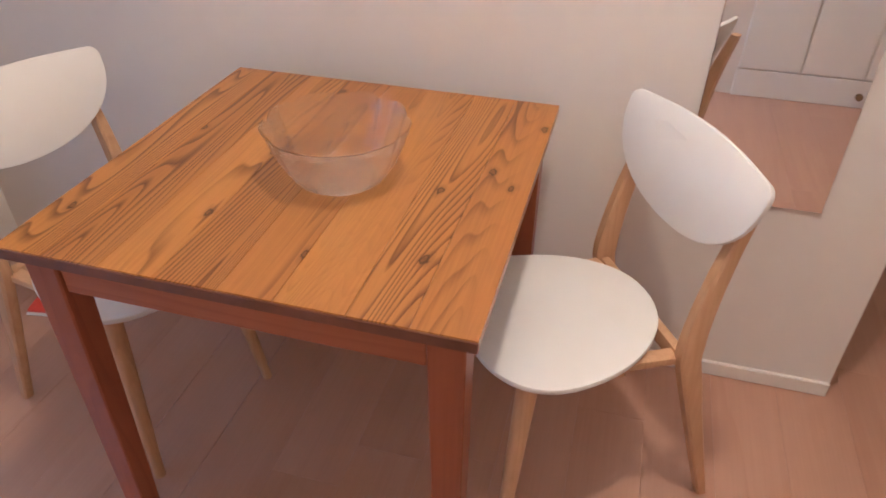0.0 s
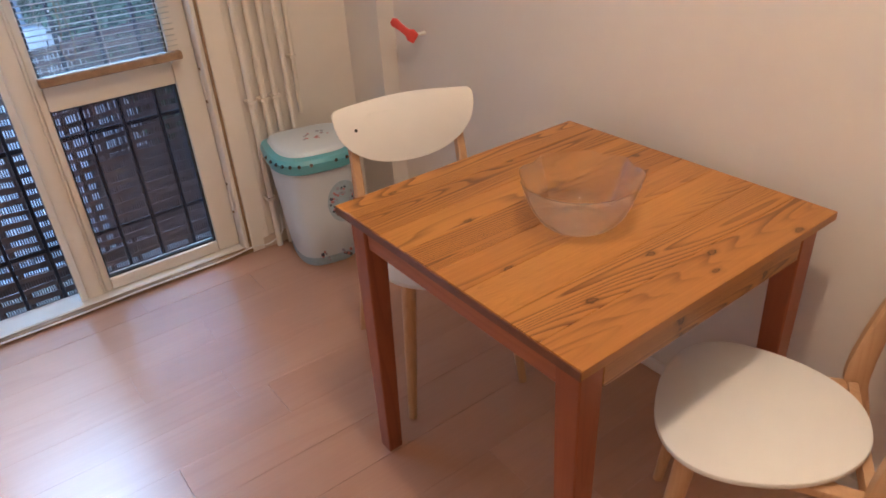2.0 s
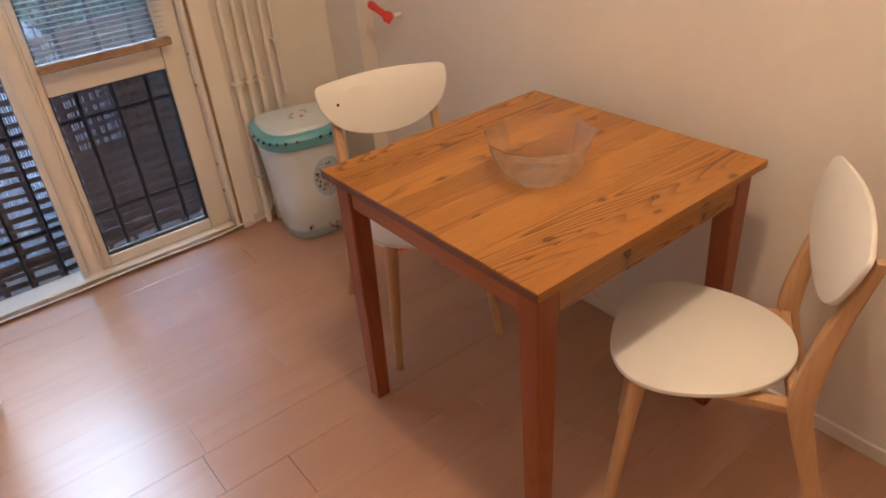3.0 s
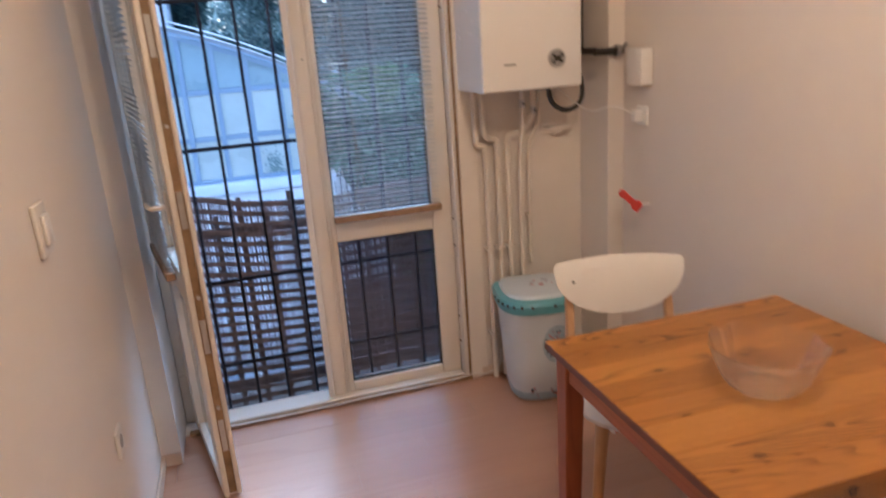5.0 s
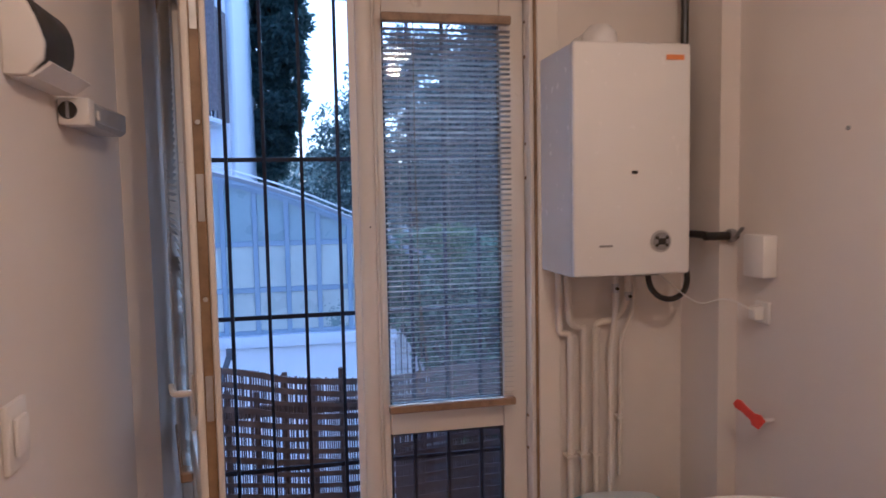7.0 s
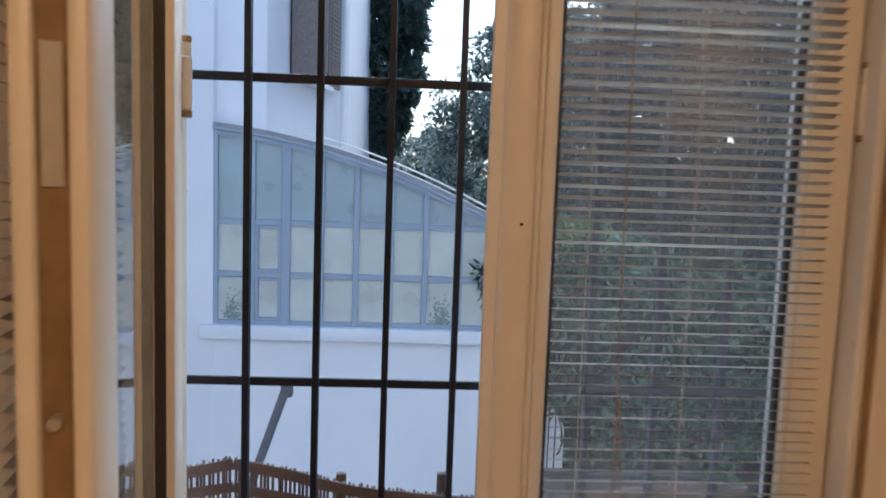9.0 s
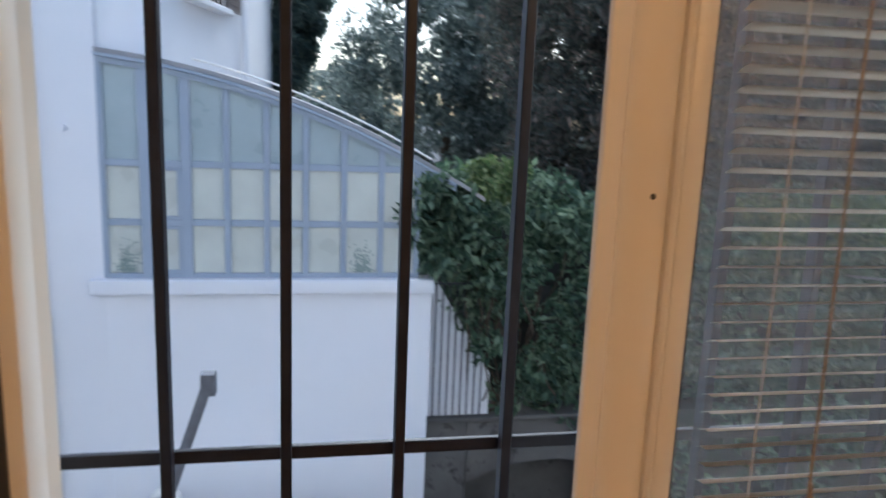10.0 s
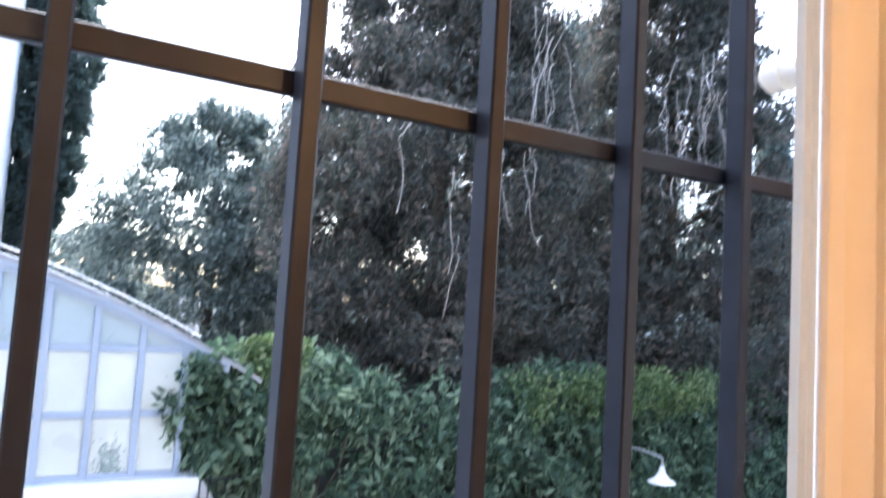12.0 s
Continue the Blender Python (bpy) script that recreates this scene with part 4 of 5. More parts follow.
# ---- outside ----
GZ = -4.15
ground = solid("ground", box(B(), -400, 0.86, GZ - 0.2, 400, 900, GZ), M_ASPH, "dark asphalt yard below the balcony", "ground", "structure", False)
ext = solid("wall_outside", box(B(), -12, 0.60, GZ, 8, 0.835, -0.31), M_STUCCO, "white rendered outer wall below the door", "wall", "structure", False)
solid("wall_outside_left", box(B(), -12, 0.60, -0.31, XL - 0.21, YO - 0.005, 6), M_STUCCO, "white rendered outer wall beside the door", "wall", "structure", False)
solid("wall_outside_right", box(B(), 0.31, 0.60, -0.31, 8, YO - 0.005, 6), M_STUCCO, "white rendered outer wall beside the door", "wall", "structure", False)
solid("window_ledge", box(B(), DX0 - 0.1, YO + 0.002, -0.22, DX1 + 0.1, 1.10, -0.101, 0.006), M_CONC, "narrow concrete balcony ledge outside the door", "ledge", "structure")

# the boiler's flue where it leaves the outer wall
fl = thing("flue_terminal", "stained white flue pipe jutting from the outer wall", "flue")
part("tube", rod(B(), (-0.40, YO + 0.001, 2.091), (-0.40, 1.22, 2.091), 0.031, 24), M_UPVC, fl)
part("end_cap", revolve(B(), [(0, 0), (0.021, 0), (0.021, 0.012), (0.034, 0.012), (0.036, 0.05), (0.0315, 0.05), (0.0315, 0.018), (0, 0.018)], 24), M_UPVC, fl).matrix_basis = pose(-0.40, 1.262, 2.091, 90, 0, 0)
part("collar", rod(B(), (-0.40, YO + 0.001, 2.091), (-0.40, YO + 0.014, 2.091), 0.060, 24), M_GREY, fl, "grey wall collar")

# reed screen on a small picket fence
fence = thing("reed_fence", "dark wooden picket fence covered with a brown reed mat", "fence")
FY = 0.90
for i in range(12):
    x = -1.80 + i * 0.108
    part("picket", box(B(), x - 0.011, FY + 0.012, -0.100, x + 0.011, FY + 0.030, 0.848 + (0.07 if i in (3, 5) else 0.0) + 0.008 * math.sin(i * 1.9), 0.006, 2), M_POST, fence)
for z in (0.02, 0.76):
    part("rail", box(B(), -1.84, FY + 0.031, z - 0.022, -0.56, FY + 0.05, z + 0.022, 0.002), M_POST, fence)
rng = random.Random(12)


def mat_top(x):
    """The sagging upper edge of the reed mat."""
    return 0.905 + 0.045 * max(0, 1 - abs(x + 1.70) / 0.22) - 0.035 * math.sin(max(0, min(1, (x + 1.6) / 0.9)) * math.pi) ** 2


bm = B()
x = -1.82
while x < -0.60:
    h = mat_top(x) + rng.uniform(0.000, 0.007)
    rod(bm, (x, FY + rng.uniform(-0.002, 0.002), -0.100), (x + rng.uniform(-0.003, 0.003), FY + rng.uniform(-0.002, 0.002), h), 0.0031, 5)
    x += 0.0089
tagged(part("reed", bm, M_REED, fence), kind="stuff")
for k in range(22):
    f = k / 21
    pts = [(-1.82 + 0.061 * q, FY - 0.0065 + 0.001 * (-1) ** q, -0.085 + f * (mat_top(-1.82 + 0.061 * q) + 0.075) + 0.002 * math.sin(k * 2.3 + q)) for q in range(21)]
    bm = B()
    for a, b in zip(pts, pts[1:]):
        bar(bm, a, b, 0.003, 0.021 + 0.004 * math.sin(k * 1.9))
    part("weft", bm, M_REED, fence)
# leaning steel support beyond the fence
st = thing("steel_arm", "grey steel arm rising beyond the fence", "arm")
part("beam", bar(B(), (-2.00, 2.0, 0.12), (-1.785, 2.0, 0.76), 0.045, 0.03, 0.002), M_STEEL, st)
part("head", box(B(), -1.80, 1.98, 0.735, -1.76, 2.02, 0.80, 0.002), M_STEEL, st)
part("foot", bar(B(), (-2.00, 2.0, 0.12), (-2.05, 0.86, -0.55), 0.04, 0.03), M_STEEL, st)

# ---- neighbouring house with a glazed lean-to ----
NY = 7.44
house = thing("neighbour_house", "white rendered house with a glazed lean-to and shutters", "house", at=(0, 0, GZ))


def hz(z):
    return z - GZ


part("wall", box(B(), -14, NY, 0, -3.575, NY + 9, hz(9)), M_STUCCO, house, "", False)
part("lower_wall", box(B(), -3.574, NY, 0, -0.185, NY + 9, hz(-0.345)), M_STUCCO, house, "", False)
part("ledge", box(B(), -3.70, NY - 0.09, hz(-0.325), -0.165, NY + 0.16, hz(-0.172), 0.012, 2), M_STUCCO, house)
part("bay_wall", prism(B(), [(-3.574, NY + 0.14), (-3.05, NY + 0.30), (-2.36, NY + 2.96), (-2.36, NY + 9), (-3.574, NY + 9)], 9.34, pose(0, 0, hz(-0.34))), M_STUCCO, house, "", False)


def roof_z(x):
    """The underside of the curved lean-to roof."""
    t = (x + 3.575) / 3.2
    return 2.04 - 0.28 * t - 0.68 * t * t


# lean-to glazing: aluminium frame and opaque frosted panels, the top row darker teal
mx = [-3.555 + 0.399 * k for k in range(9)]
glz = thing("glazed_front", "grey-blue aluminium glazing with frosted panes on the lean-to", "glazing", at=(0, NY, 0))
wide = {1: 0.05, 2: 0.05}
for k, x in enumerate(mx):
    w = wide.get(k, 0.031)
    part("mullion", box(B(), x - w, 0.005, -0.171, x + w, 0.085, roof_z(x) - 0.012, 0.005), M_GHFRAME, glz)
for z in (0.385, 0.985):
    for k in range(8):
        a, b = mx[k] + wide.get(k, 0.031) + 0.0005, mx[k + 1] - wide.get(k + 1, 0.031) - 0.0005
        part("transom", box(B(), a, 0.012, z - 0.005, b, 0.080, z + 0.06, 0.004), M_GHFRAME, glz)
for k in range(8):
    a, b = mx[k] + wide.get(k, 0.031) + 0.0005, mx[k + 1] - wide.get(k + 1, 0.031) - 0.0005
    part("sill", box(B(), a, 0.012, -0.171, b, 0.080, -0.12, 0.004), M_GHFRAME, glz)
    for z0, z1 in ((-0.119, 0.379), (0.446, 0.979)):
        part("pane", box(B(), a, 0.045, z0, b, 0.053, z1), M_FROST, glz, "", False)
        if k == 1:
            bm = B()
            for q in ((a + 0.001, z0 + 0.001, a + 0.04, z1 - 0.001), (b - 0.04, z0 + 0.001, b - 0.001, z1 - 0.001), (a + 0.041, z0 + 0.001, b - 0.041, z0 + 0.035), (a + 0.041, z1 - 0.035, b - 0.041, z1 - 0.001)):
                box(bm, q[0], 0.015, q[1], q[2], 0.042, q[3], 0.003)
            part("casement_frame", bm, M_GHFRAME, glz)
    za, zb = roof_z(a) - 0.02, roof_z(b) - 0.02
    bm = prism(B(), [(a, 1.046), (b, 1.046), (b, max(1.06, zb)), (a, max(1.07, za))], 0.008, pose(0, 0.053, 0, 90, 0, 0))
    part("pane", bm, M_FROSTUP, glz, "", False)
roof = thing("lean_to_roof", "grey curved sheet roof with a white rail over the lean-to", "roof", at=(0, NY, 0))
for nm, dz, th, y0, y1, mt in (("fascia", -0.055, 0.055, -0.012, 0.10, M_GHFRAME), ("gutter", 0.003, 0.03, -0.05, 0.12, M_GHFRAME), ("sheet", 0.036, 0.045, -0.02, 2.2, M_ROOF)):
    bm = B()
    xs = [-3.572 + 3.62 * k / 16 for k in range(17)]
    if nm == "sheet":
        xs = [-3.572 + 3.95 * k / 18 for k in range(19)]
    lo = [(x, roof_z(x) + dz) for x in xs]
    hi = [(x, roof_z(x) + dz + th) for x in reversed(xs)]
    prism(bm, lo + hi, y1 - y0, pose(0, y1, 0, 90, 0, 0))
    part(nm, bm, mt, roof)
# flat leaf shapes just before the panes; their colour carries the frosted dimness
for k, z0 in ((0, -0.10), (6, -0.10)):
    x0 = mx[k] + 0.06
    pb = thing("flat_plant", "flat grey-green leaf shapes before a frosted pane, for a plant behind", "plant", at=(x0 + 0.14, NY + 0.034, -0.118))
    rng = random.Random(k)
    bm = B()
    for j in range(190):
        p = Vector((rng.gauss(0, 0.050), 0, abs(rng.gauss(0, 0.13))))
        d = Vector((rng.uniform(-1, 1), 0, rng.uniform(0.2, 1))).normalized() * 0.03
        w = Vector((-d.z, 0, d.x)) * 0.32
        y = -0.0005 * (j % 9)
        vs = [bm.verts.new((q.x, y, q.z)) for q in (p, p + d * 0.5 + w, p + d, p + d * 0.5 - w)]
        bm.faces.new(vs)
    part("leaves", bm, plain("frost_dimmed_leaf_%d" % k, (0.27, 0.33, 0.30), 0.6), pb)

# upper window with shutters, in the slanting bay wall
bay = math.degrees(math.atan2(2.66, 0.69))
win = thing("window_2", "upstairs window with brown louvred shutters and white bars", "window", at=(-3.05, NY + 0.30, 2.80), turn=bay, kind="structure")
part("recess", box(B(), 0.62, -0.03, 0.0, 1.66, -0.002, 1.7), M_CARGLASS, win)
part("sill", box(B(), 0.55, -0.16, -0.07, 1.72, -0.001, -0.001, 0.01), M_STUCCO, win)
for k in range(7):
    x = 0.68 + k * 0.155
    part("window_bar", rod(B(), (x, -0.07, 0.0), (x, -0.07, 1.7), 0.010, 6), M_WHITE, win)
for z in (0.35, 0.9, 1.4):
    part("window_bar", rod(B(), (0.62, -0.07, z), (1.66, -0.07, z), 0.010, 6), M_WHITE, win)
for x0, x1, y0, y1 in ((1.68, 2.14, -0.10, -0.06), (0.575, 0.615, -0.50, -0.04)):
    sh = part("shutter", box(B(), x0, y0, 0.0, x1, y1, 1.7, 0.006), M_SHUT, win, "brown louvred shutter")
    for k in range(26):
        z = 0.08 + k * 0.061
        if x1 - x0 > 0.1:
            part("louvre", box(B(), x0 + 0.05, y0 - 0.012, z, x1 - 0.05, y0 - 0.001, z + 0.03), M_SHUT, sh, "", False)
        else:
            part("louvre", box(B(), x1 + 0.001, y0 + 0.05, z, x1 + 0.012, y1 - 0.05, z + 0.03), M_SHUT, sh, "", False)
dpipe = solid("drainpipe", rod(B(), (-2.40, NY + 2.55, 1.7), (-2.40, NY + 2.55, 8.8), 0.04, 10), M_STUCCO, "white drainpipe on the neighbouring house", "drainpipe")
solid("wall_bracket", rod(B(), (-3.885, NY - 0.05, 1.34), (-3.885, NY, 1.34), 0.035, 10), M_STUCCO, "small white bracket on the house wall", "bracket")
vp = solid("vent_pipe", tube(B(), filleted([(-3.15, NY, -2.66), (-3.15, NY - 0.12, -2.66), (-3.13, NY - 0.14, -2.50), (-2.92, NY - 0.14, -2.50), (-2.90, NY - 0.14, -2.72)], 0.08), 0.055, 12), M_WHITE, "white bent vent pipe on the house wall", "vent pipe")

rp = thing("rain_pipe", "thin brown rain pipe ending in a white sleeve", "drainpipe")
part("pipe", rod(B(), (-4.16, NY - 0.05, -0.55), (-4.16, NY - 0.05, 8.8), 0.035, 10), M_SHUT, rp)
part("sleeve", rod(B(), (-4.13, NY - 0.06, GZ), (-4.13, NY - 0.06, -0.549), 0.055, 12), M_WHITE, rp, "white lower sleeve")
part("joint", rod(B(), (-4.13, NY - 0.06, -1.02), (-4.13, NY - 0.06, -0.96), 0.062, 12), M_WHITE, rp)
for k, (x0, dz) in enumerate(((-2.75, 0.17), (-2.55, 0.10))):
    pts = [(x0 + 2.6 * q / 10, NY + 0.5 + 0.25 * k, roof_z(x0 + 2.6 * q / 10) + dz - 0.02 * q / 10) for q in range(11)]
    solid("roof_rod", tube(B(), pts, 0.012, 6), M_WHITE, "pale metal rod lying along the lean-to roof", "rod")

# ---- retaining wall with an arched recess ----
ret = thing("retaining_wall", "old stained concrete retaining wall with a shallow recess", "wall", kind="structure")
RY = 7.9
part("face", box(B(), -0.16, RY, GZ, 0.42, RY + 0.6, -2.10, 0.02), M_CONC, ret)
part("face", box(B(), 2.04, RY, GZ, 2.5, RY + 0.6, -2.10, 0.02), M_CONC, ret)
# Dark face added in place of the shaded foliage that hangs here.
part("bank_face", box(B(), 2.501, RY + 0.08, GZ, 18, RY + 0.6, -2.10), M_SOILBACK, ret, "dark backing face below the hedge")
part("lintel", prism(B(), [(0.421, -2.12), (2.039, -2.12), (2.039, -2.72), (1.6, -2.66), (1.2, -2.68), (0.8, -2.76), (0.421, -2.95)], 0.6, pose(0, RY + 0.6, 0, 90, 0, 0)), M_CONC, ret)
part("back", box(B(), 0.421, RY + 0.45, GZ, 2.039, RY + 0.6, -2.75), M_CONC, ret)
part("coping", box(B(), -0.16, RY - 0.05, -2.098, 2.5, RY + 0.62, -2.04, 0.01), M_CONC, ret)
solid("meter_box", box(B(), -0.10, RY - 0.20, GZ, 0.30, RY - 0.005, -3.30, 0.02), M_CONC, "grey box against the retaining wall", "box")
part("terrace", box(B(), -0.16, RY + 0.61, GZ, 60, 60, -2.2), M_SOILBACK, ret, "dark garden soil")
rail = thing("iron_railing", "thin black iron railing above the retaining wall", "railing")
for k in range(9):
    x = -0.12 + k * 0.085
    part("baluster", rod(B(), (x, RY + 0.02, -2.039), (x, RY + 0.02, -0.36), 0.009, 6), M_IRON, rail)
part("top_rail", bar(B(), (-0.15, RY + 0.02, -0.35), (0.60, RY + 0.02, -0.35), 0.02, 0.02), M_IRON, rail)
gw = solid("garden_wall", prism(B(), [(-0.1, -2.038), (0.68, -2.038), (0.68, -1.5), (-0.1, -0.2)], 0.2, pose(0, RY + 0.26, 0, 90, 0, 0)), M_STUCCO, "white sloping garden wall behind the railing", "wall", "structure", False)


# Dark backing added to close the hedge's bright gaps, where dark trees stand.
bm = B()
gx, gz = 44, 9
grid = [[bm.verts.new((0.95 + 0.42 * i + 0.1 * noise.noise((i, j, 3)), 9.0 + 0.9 * (j / gz) + 0.35 * noise.noise((i * 0.4, j * 0.5, 0)), -2.2 + 2.55 * (j / gz) + 0.22 * noise.noise((i * 0.5, j, 7)))) for j in range(gz + 1)] for i in range(gx)]
for i in range(gx - 1):
    for j in range(gz):
        bm.faces.new((grid[i][j], grid[i + 1][j], grid[i + 1][j + 1], grid[i][j + 1]))
rim = [bm.verts.new((0.95 + 0.42 * i, 12.5, 0.2)) for i in range(gx)]
for i in range(gx - 1):
    bm.faces.new((grid[i][gz], grid[i + 1][gz], rim[i + 1], rim[i]))
solid("earth_bank", bm, M_SOILBACK, "dark bumpy backing sheet added behind the hedge", "bank", "structure")

# ---- plants ----
def leaf_mesh(name, clumps, per, size, mat, seed, flat=0.6, long=1.9):
    """Many small pointed leaves scattered over clumps (centre, radii)."""
    g = np.random.default_rng(seed)
    cs = []
    for (c, r), n in zip(clumps, per):
        d = g.normal(size=(n, 3))
        d /= np.linalg.norm(d, axis=1)[:, None]
        q = g.uniform(0.45, 1.0, size=(n, 1)) ** 0.6
        cs.append(np.array(c) + d * q * np.array(r))
    p = np.concatenate(cs)
    n = len(p)
    a = g.normal(size=(n, 3))
    a[:, 2] -= 0.5
    a /= np.linalg.norm(a, axis=1)[:, None]
    b = np.cross(a, g.normal(size=(n, 3)))
    b /= np.linalg.norm(b, axis=1)[:, None]
    c = np.cross(a, b)
    s = (size * g.uniform(0.6, 1.35, size=n))[:, None]
    v = np.stack([p, p + a * s * long * 0.45 + b * s * 0.42 + c * s * 0.12, p + a * s * long, p + a * s * long * 0.45 - b * s * 0.42 + c * s * 0.12], 1).reshape(-1, 3)
    me = bpy.data.meshes.new(name)
    me.from_pydata(v.tolist(), [], [(4 * i, 4 * i + 1, 4 * i + 2, 4 * i + 3) for i in range(n)])
    me.materials.append(mat)
    return me


def crown(name, parent, clumps, per, size, mat, seed, long=1.9):
    ob = new(name, leaf_mesh(name, clumps, per, size, mat, seed, 0.6, long))
    ob.parent = parent
    return ob


def limbs(base, top, r, seed, n=9, reach=1.6, up=0.5):
    """A tapered trunk with limbs."""
    g = random.Random(seed)
    base, top = Vector(base), Vector(top)
    bm = B()
    pts = [base.lerp(top, k / 6) + Vector((g.uniform(-.12, .12), g.uniform(-.12, .12), 0)) * (k > 0) for k in range(7)]
    tube(bm, pts, [r * (1 - 0.8 * k / 6) for k in range(7)], 9)
    for k in range(n):
        t = g.uniform(0.3, 0.92)
        p = base.lerp(top, t)
        a = g.uniform(0, 6.28)
        q = p + Vector((math.cos(a) * reach, math.sin(a) * reach, reach * up)) * g.uniform(0.6, 1.1) * (1.15 - t * 0.6)
        mid = p.lerp(q, 0.5) + Vector((0, 0, 0.15))
        tube(bm, [p, mid, q], [r * 0.36 * (1.1 - t), r * 0.22 * (1.1 - t), 0.012], 6)
    return bm


def tree(label, base, height, radius, clear, mat, seed, nclump, per, size, long=1.9, shape=None, r=0.22, at_top=0.95):
    x, y, z = base
    t = thing("tree", label, "tree", at=base)
    part("trunk", limbs((0, 0, 0), (0, 0, height * at_top), r, seed, 12, radius * 0.75), M_BARK, t)
    g = random.Random(seed)
    cl = []
    for k in range(nclump):
        h = g.uniform(0, 1)
        w = shape(h) if shape else math.sin(math.pi * (0.12 + 0.83 * h)) ** 0.7
        a, q = g.uniform(0, 6.28), g.uniform(0.08, 1.15) ** 0.5 * w * radius
        s = g.uniform(0.09, 0.25) * radius
        cl.append(((q * math.cos(a), q * math.sin(a), clear + h * (height - clear)), (s, s, s * 0.75)))
    crown("crown", t, cl, [per] * nclump, size, mat, seed + 1, long)
    return t


HZ = -2.2
cy = lambda h: (0.55 + 0.45 * math.sin(math.pi * min(1, h * 1.15))) * (1 - h ** 5) * (0.5 + 0.5 * min(1, h * 6))
tree("tall dark green columnar cypress with bare grey lower stems", (-2.05, 16, HZ), 13.5, 0.95, 4.4, M_CYPRESS, 5, 620, 150, 0.07, 2.6, cy, 0.14)
tree("dense dark green broadleaf tree behind the lean-to", (1.85, 17.5, HZ), 8.0, 2.55, 1.0, M_DARKTREE, 11, 250, 150, 0.090)
tree("dense dark green broadleaf tree behind the lean-to", (4.4, 16.0, HZ), 8.6, 2.7, 0.8, M_DARKTREE, 12, 260, 150, 0.090)
tree("tall shaggy brown-green conifer hung with dry vines", (5.0, 12.2, HZ), 13.0, 3.1, 1.6, M_BROWNTREE, 13, 560, 260, 0.058, 2.8, lambda h: 0.62 + 0.38 * math.sin(3 * h + 1))
tree("tall shaggy brown-green conifer hung with dry vines", (10.3, 11.2, HZ), 13.5, 2.6, 1.6, M_BROWNTREE, 14, 540, 250, 0.058, 2.8, lambda h: 0.62 + 0.38 * math.sin(3 * h + 1))
tree("slim grey-green cedar standing farther off", (16.5, 13.0, HZ), 9.5, 1.9, 1.0, M_DARKTREE, 15, 150, 80, 0.09, 2.4, lambda h: 1.05 - h)
tree("slim grey-green cedar standing farther off", (20.0, 17.0, HZ), 8.0, 3.0, 0.5, M_DARKTREE, 16, 140, 80, 0.11, 2.4)
tree("dark conifer beyond the garden", (-0.6, 24, HZ), 5.2, 2.6, 0.5, M_DARKTREE, 17, 120, 80, 0.12, 2.4)
tree("dark conifer beyond the garden", (11.5, 17.0, HZ), 12.5, 3.6, 0.5, M_DARKTREE, 18, 330, 140, 0.10, 2.4)

g = random.Random(21)
vine = thing("dry_vine", "pale dry vine strands hanging from the conifers", "vine")
for k in range(36):
    cx, sp, z0 = ((4.9, 0.22, 4.9), (8.0, 0.35, 4.6), (8.9, 0.5, 4.9))[k % 3] if k < 30 else (g.uniform(2.6, 7.0), 0.2, g.uniform(2.0, 3.4))
    x, y, z = g.gauss(cx, sp), g.uniform(8.6, 9.2), z0 + g.uniform(0.3, 1.9)
    pts = [(x, y, z)]
    for j in range(7):
        x, y, z = x + g.uniform(-.11, .11), y + g.uniform(-.1, .1), z - g.uniform(0.08, 0.32)
        pts.append((x, y, z))
    part("strand", tube(B(), smooth_path(pts, 3), 0.006, 4), M_TWIG, vine)

hedge = thing("ivy_hedge", "thick dark green climbing hedge over the retaining wall", "hedge", at=(0, 0, -2.1))
g = random.Random(31)
cl, per = [], []
for k in range(470):
    x = g.uniform(0.15, 9.5) if k < 330 else g.uniform(9.5, 16)
    top = 0.72 + 0.20 * math.sin(x * 1.3 + 0.5) - 0.03 * x + (0.06 if x < 1.4 else 0)
    lo = -0.9 if x < 0.6 else (-2.25 if x < 2.4 else -2.7)
    z = lo + (top - lo) * g.uniform(0, 1) ** 0.75
    y = 8.15 - 0.30 * math.sin(math.pi * (z - lo) / (top - lo)) + g.uniform(-0.12, 0.45) + 0.12 * max(0, x - 2)
    s = g.uniform(0.16, 0.32)
    cl.append(((x, y, z + 2.1), (s * 1.2, s, s)))
    per.append(95)
for k in range(46):
    a, q = g.uniform(0, 6.28), g.uniform(0, 1) ** 0.5
    cl.append(((-0.05 + 0.42 * q * math.cos(a), 7.55 + g.uniform(-0.15, 0.2), 2.58 + 0.48 * q * math.sin(a)), (0.16, 0.15, 0.14)))
    per.append(70)
for k in range(130):
    x = g.uniform(2.2, 15)
    cl.append(((x, 7.85 + g.uniform(-0.1, 0.12), g.uniform(-3.9, -2.0) + 2.1 + 0.0 * x), (0.34, 0.14, 0.28)))
    per.append(75)
crown("leaves", hedge, cl, per, 0.074, M_IVY, 33, 1.95)
cl = [((0.50 + g.uniform(-.28, .35), 7.62 + g.uniform(-.12, .12), 3.00 + g.uniform(-.14, .20)), (0.14, 0.12, 0.12)) for _ in range(26)]
crown("pale_leaves", hedge, cl, [60] * 26, 0.05, M_SHRUB, 34, 1.7)
cl = [((g.uniform(4.2, 9.0), 8.2 + g.uniform(-.1, .2), 2.55 + g.uniform(-.3, .25)), (0.3, 0.2, 0.2)) for _ in range(50)]
crown("pale_leaves", hedge, cl, [80] * 50, 0.05, M_SHRUB, 35, 1.7)
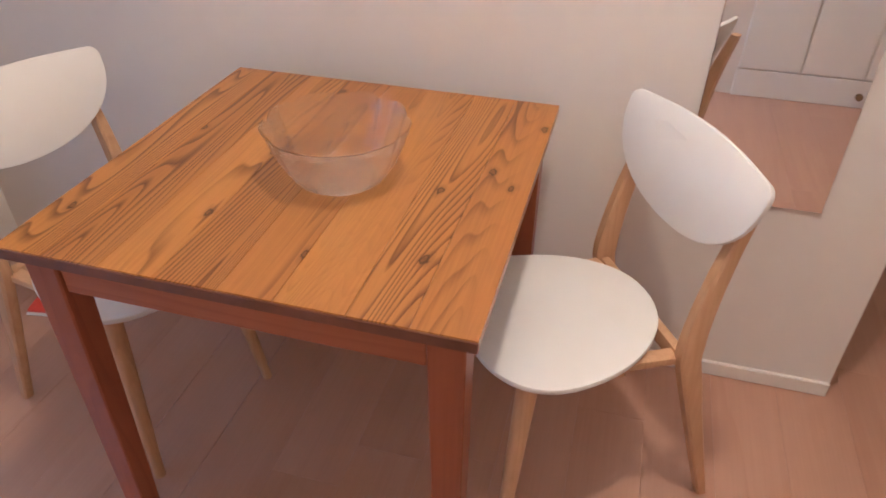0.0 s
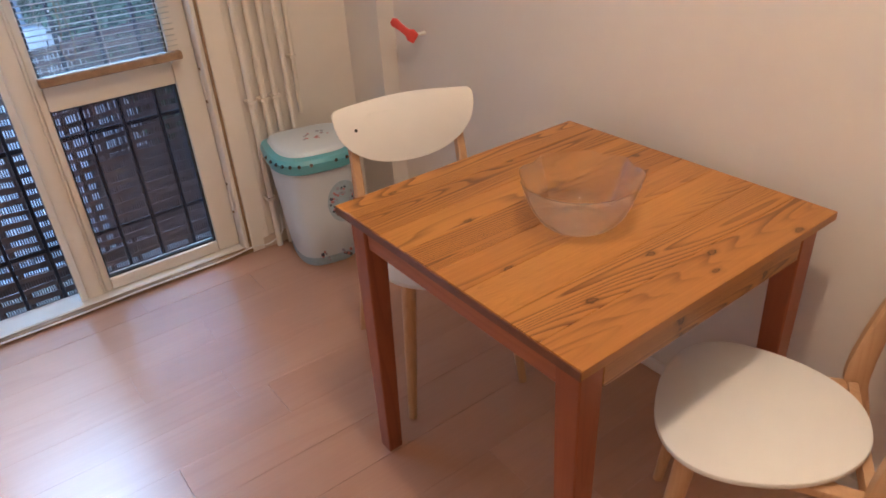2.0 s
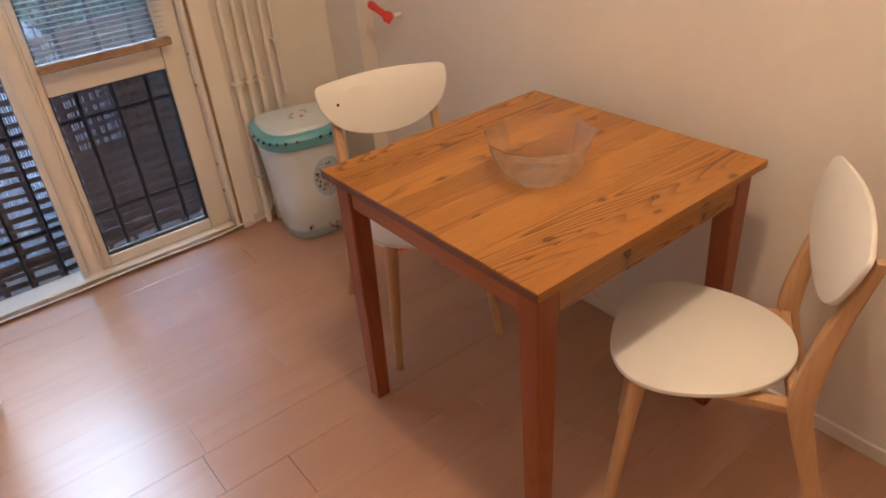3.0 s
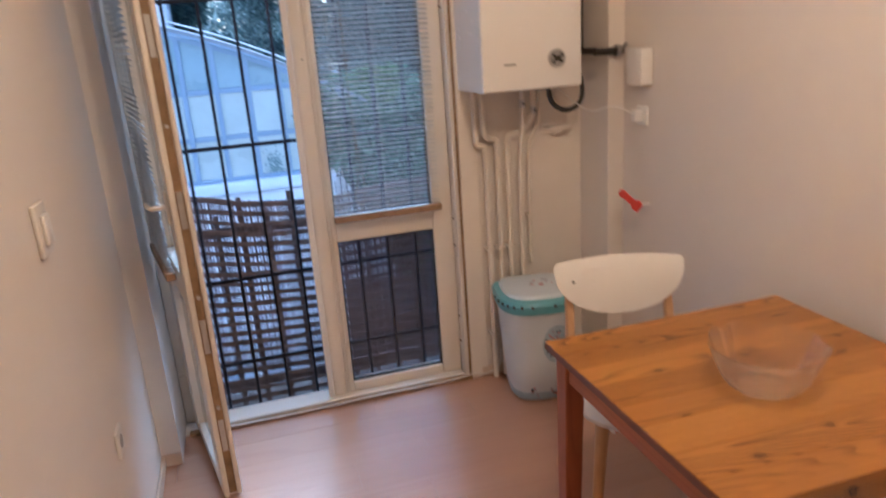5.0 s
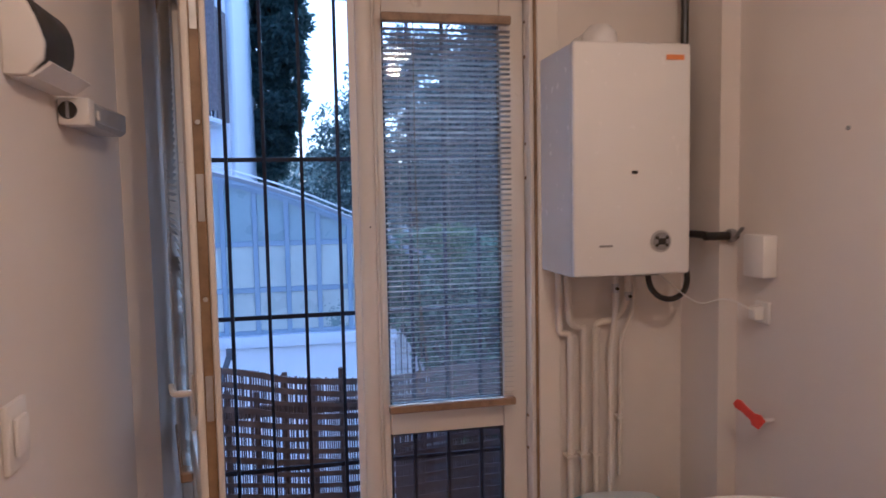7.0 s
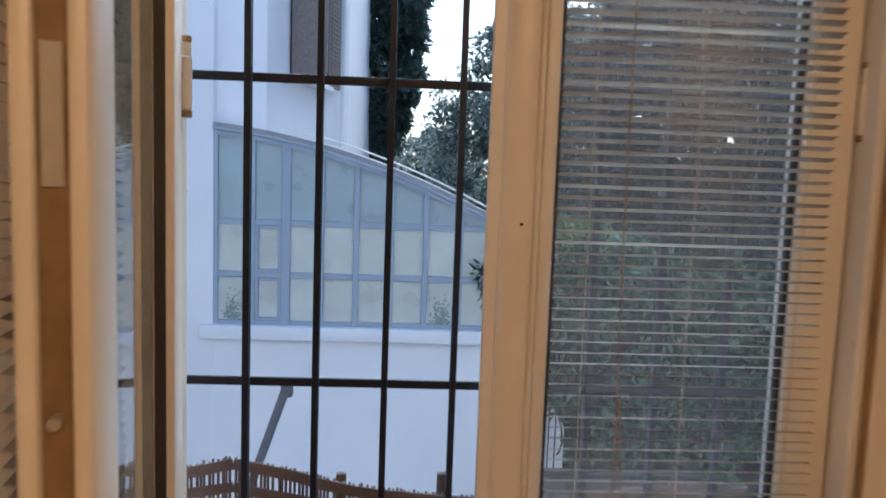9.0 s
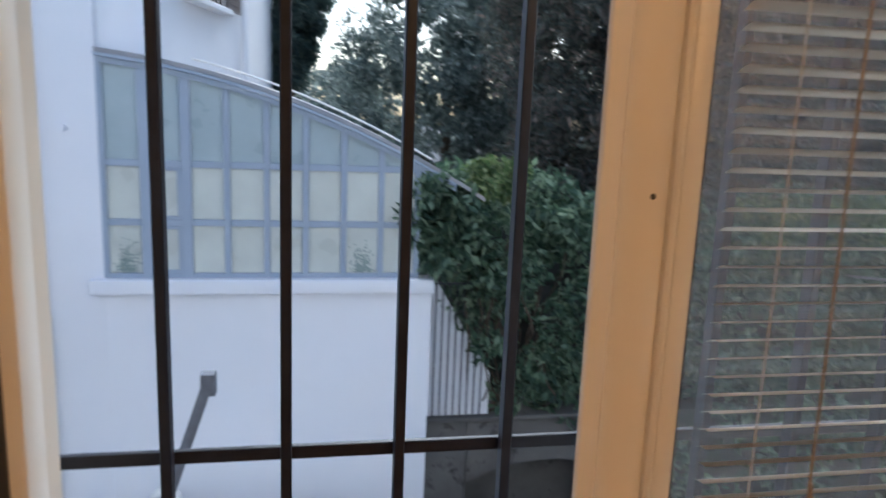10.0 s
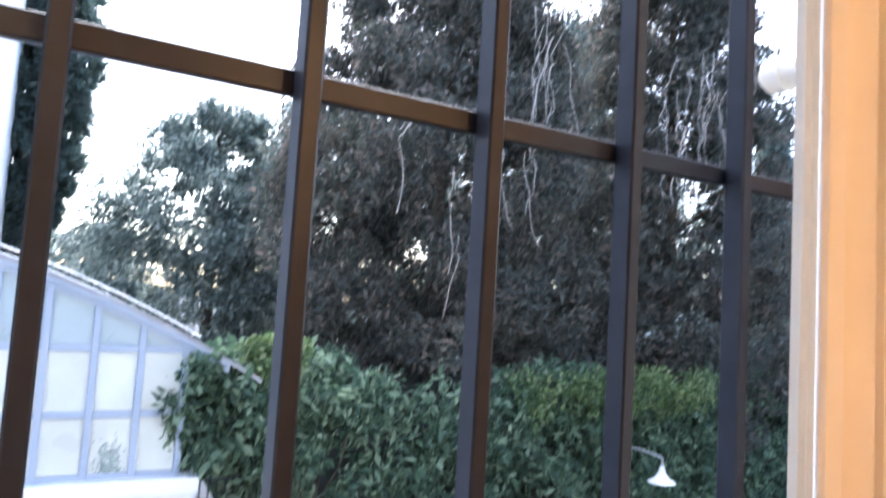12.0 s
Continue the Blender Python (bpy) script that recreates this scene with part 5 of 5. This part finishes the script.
for k in range(16):
    x = g.uniform(0.5, 1.5)
    pts = [(x, 8.2, -0.02)]
    for j in range(5):
        pts.append((pts[-1][0] + g.uniform(-.2, .2), 8.0 + g.uniform(-.3, .2), pts[-1][2] + g.uniform(.2, .55)))
    part("stem", tube(B(), smooth_path(pts, 3), 0.012, 5), M_BARK, hedge)

sl = thing("garden_lamp", "white bell-shaped garden lamp on a thin arm", "lamp", at=(5.96, 7.25, -0.64))
part("shade", revolve(B(), [(0.02, 0.22), (0.035, 0.20), (0.05, 0.13), (0.10, 0.06), (0.19, 0.0), (0.18, 0.0), (0.09, 0.05), (0, 0.07)], 24), M_WHITE, sl)
part("arm", tube(B(), filleted([(0, 0, 0.20), (0, 0, 0.34), (-0.10, 0.40, 0.38), (-0.12, 1.1, 0.28), (-0.12, 1.7, -0.3)], 0.1), 0.018, 8), M_GREY, sl)
fh = thing("far_house", "pale house seen between far trees", "house", at=(26, 27, HZ))
part("wall", box(B(), 0, 0, 0, 7, 5, 4.2), M_STUCCO, fh)
part("roof", prism(B(), [(-0.3, 4.2), (7.3, 4.2), (3.5, 6.0)], 5.6, pose(0, 5.3, 0, 90, 0, 0)), M_ROOF, fh)
for k in range(3):
    wd = part("window", box(B(), 0.9 + k * 2.0, -0.04, 1.6, 1.9 + k * 2.0, -0.002, 3.0), M_CARGLASS, fh)


# ---- parked cars ----
def car(label, paint, at, turn, rails):
    c = thing("parked_car", label, "car", at=at, turn=turn)
    rows = [(0.20, 2.00, 0.80), (0.45, 2.12, 0.86), (0.78, 2.10, 0.86), (0.92, 2.02, 0.82)]

    def ring(z, hl, hw, off=0.0):
        return [(off + hl * math.copysign(abs(math.cos(a)) ** 0.35, math.cos(a)), hw * math.copysign(abs(math.sin(a)) ** 0.30, math.sin(a)), z) for a in [2 * math.pi * (k + 0.5) / 32 for k in range(32)]]
    part("body", loft([ring(*r) for r in rows]), paint, c)
    part("glasshouse", loft([ring(0.921, 1.45, 0.77, -0.35), ring(1.34, 1.12, 0.64, -0.42)]), M_CARGLASS, c, "dark tinted windows")
    part("roof", loft([ring(1.341, 1.14, 0.655, -0.42), ring(1.40, 1.05, 0.60, -0.42), ring(1.43, 0.85, 0.48, -0.42)]), paint, c)
    for x in (-1.42, -0.30, 0.62):
        for s in (-1, 1):
            part("pillar", bar(B(), (x, s * 0.775, 0.92), (x * 0.93 - 0.05, s * 0.652, 1.35), 0.06, 0.02), paint, c)
    if rails:
        for s in (-1, 1):
            part("roof_rail", tube(B(), filleted([(-1.35, s * 0.56, 1.38), (-1.25, s * 0.56, 1.46), (0.35, s * 0.56, 1.46), (0.45, s * 0.56, 1.38)], 0.05), 0.018, 8), M_GREY, c, "dark roof rail")
    for x in (-1.32, 1.30):
        for s in (-1, 1):
            w = part("wheel", rod(B(), (x, s * 0.68, 0.31), (x, s * 0.87, 0.31), 0.31, 24), M_TYRE, c)
            part("rim", rod(B(), (x, s * 0.86, 0.31), (x, s * 0.878, 0.31), 0.20, 20), M_SILVER, w)
    return c


car("white estate car with roof rails parked by the house", M_CARW, (-2.45, 6.45, GZ), 180, True)
dc = car("dark car with pale roof bars parked by the retaining wall", M_CARD, (0.45, 5.55, GZ), 96, False)
for x in (0.0, 0.75):
    part("roof_bar", box(B(), x - 0.035 - 0.42, -0.62, 1.45, x + 0.035 - 0.42, 0.62, 1.475, 0.006), M_SILVER, dc, "pale roof bar")
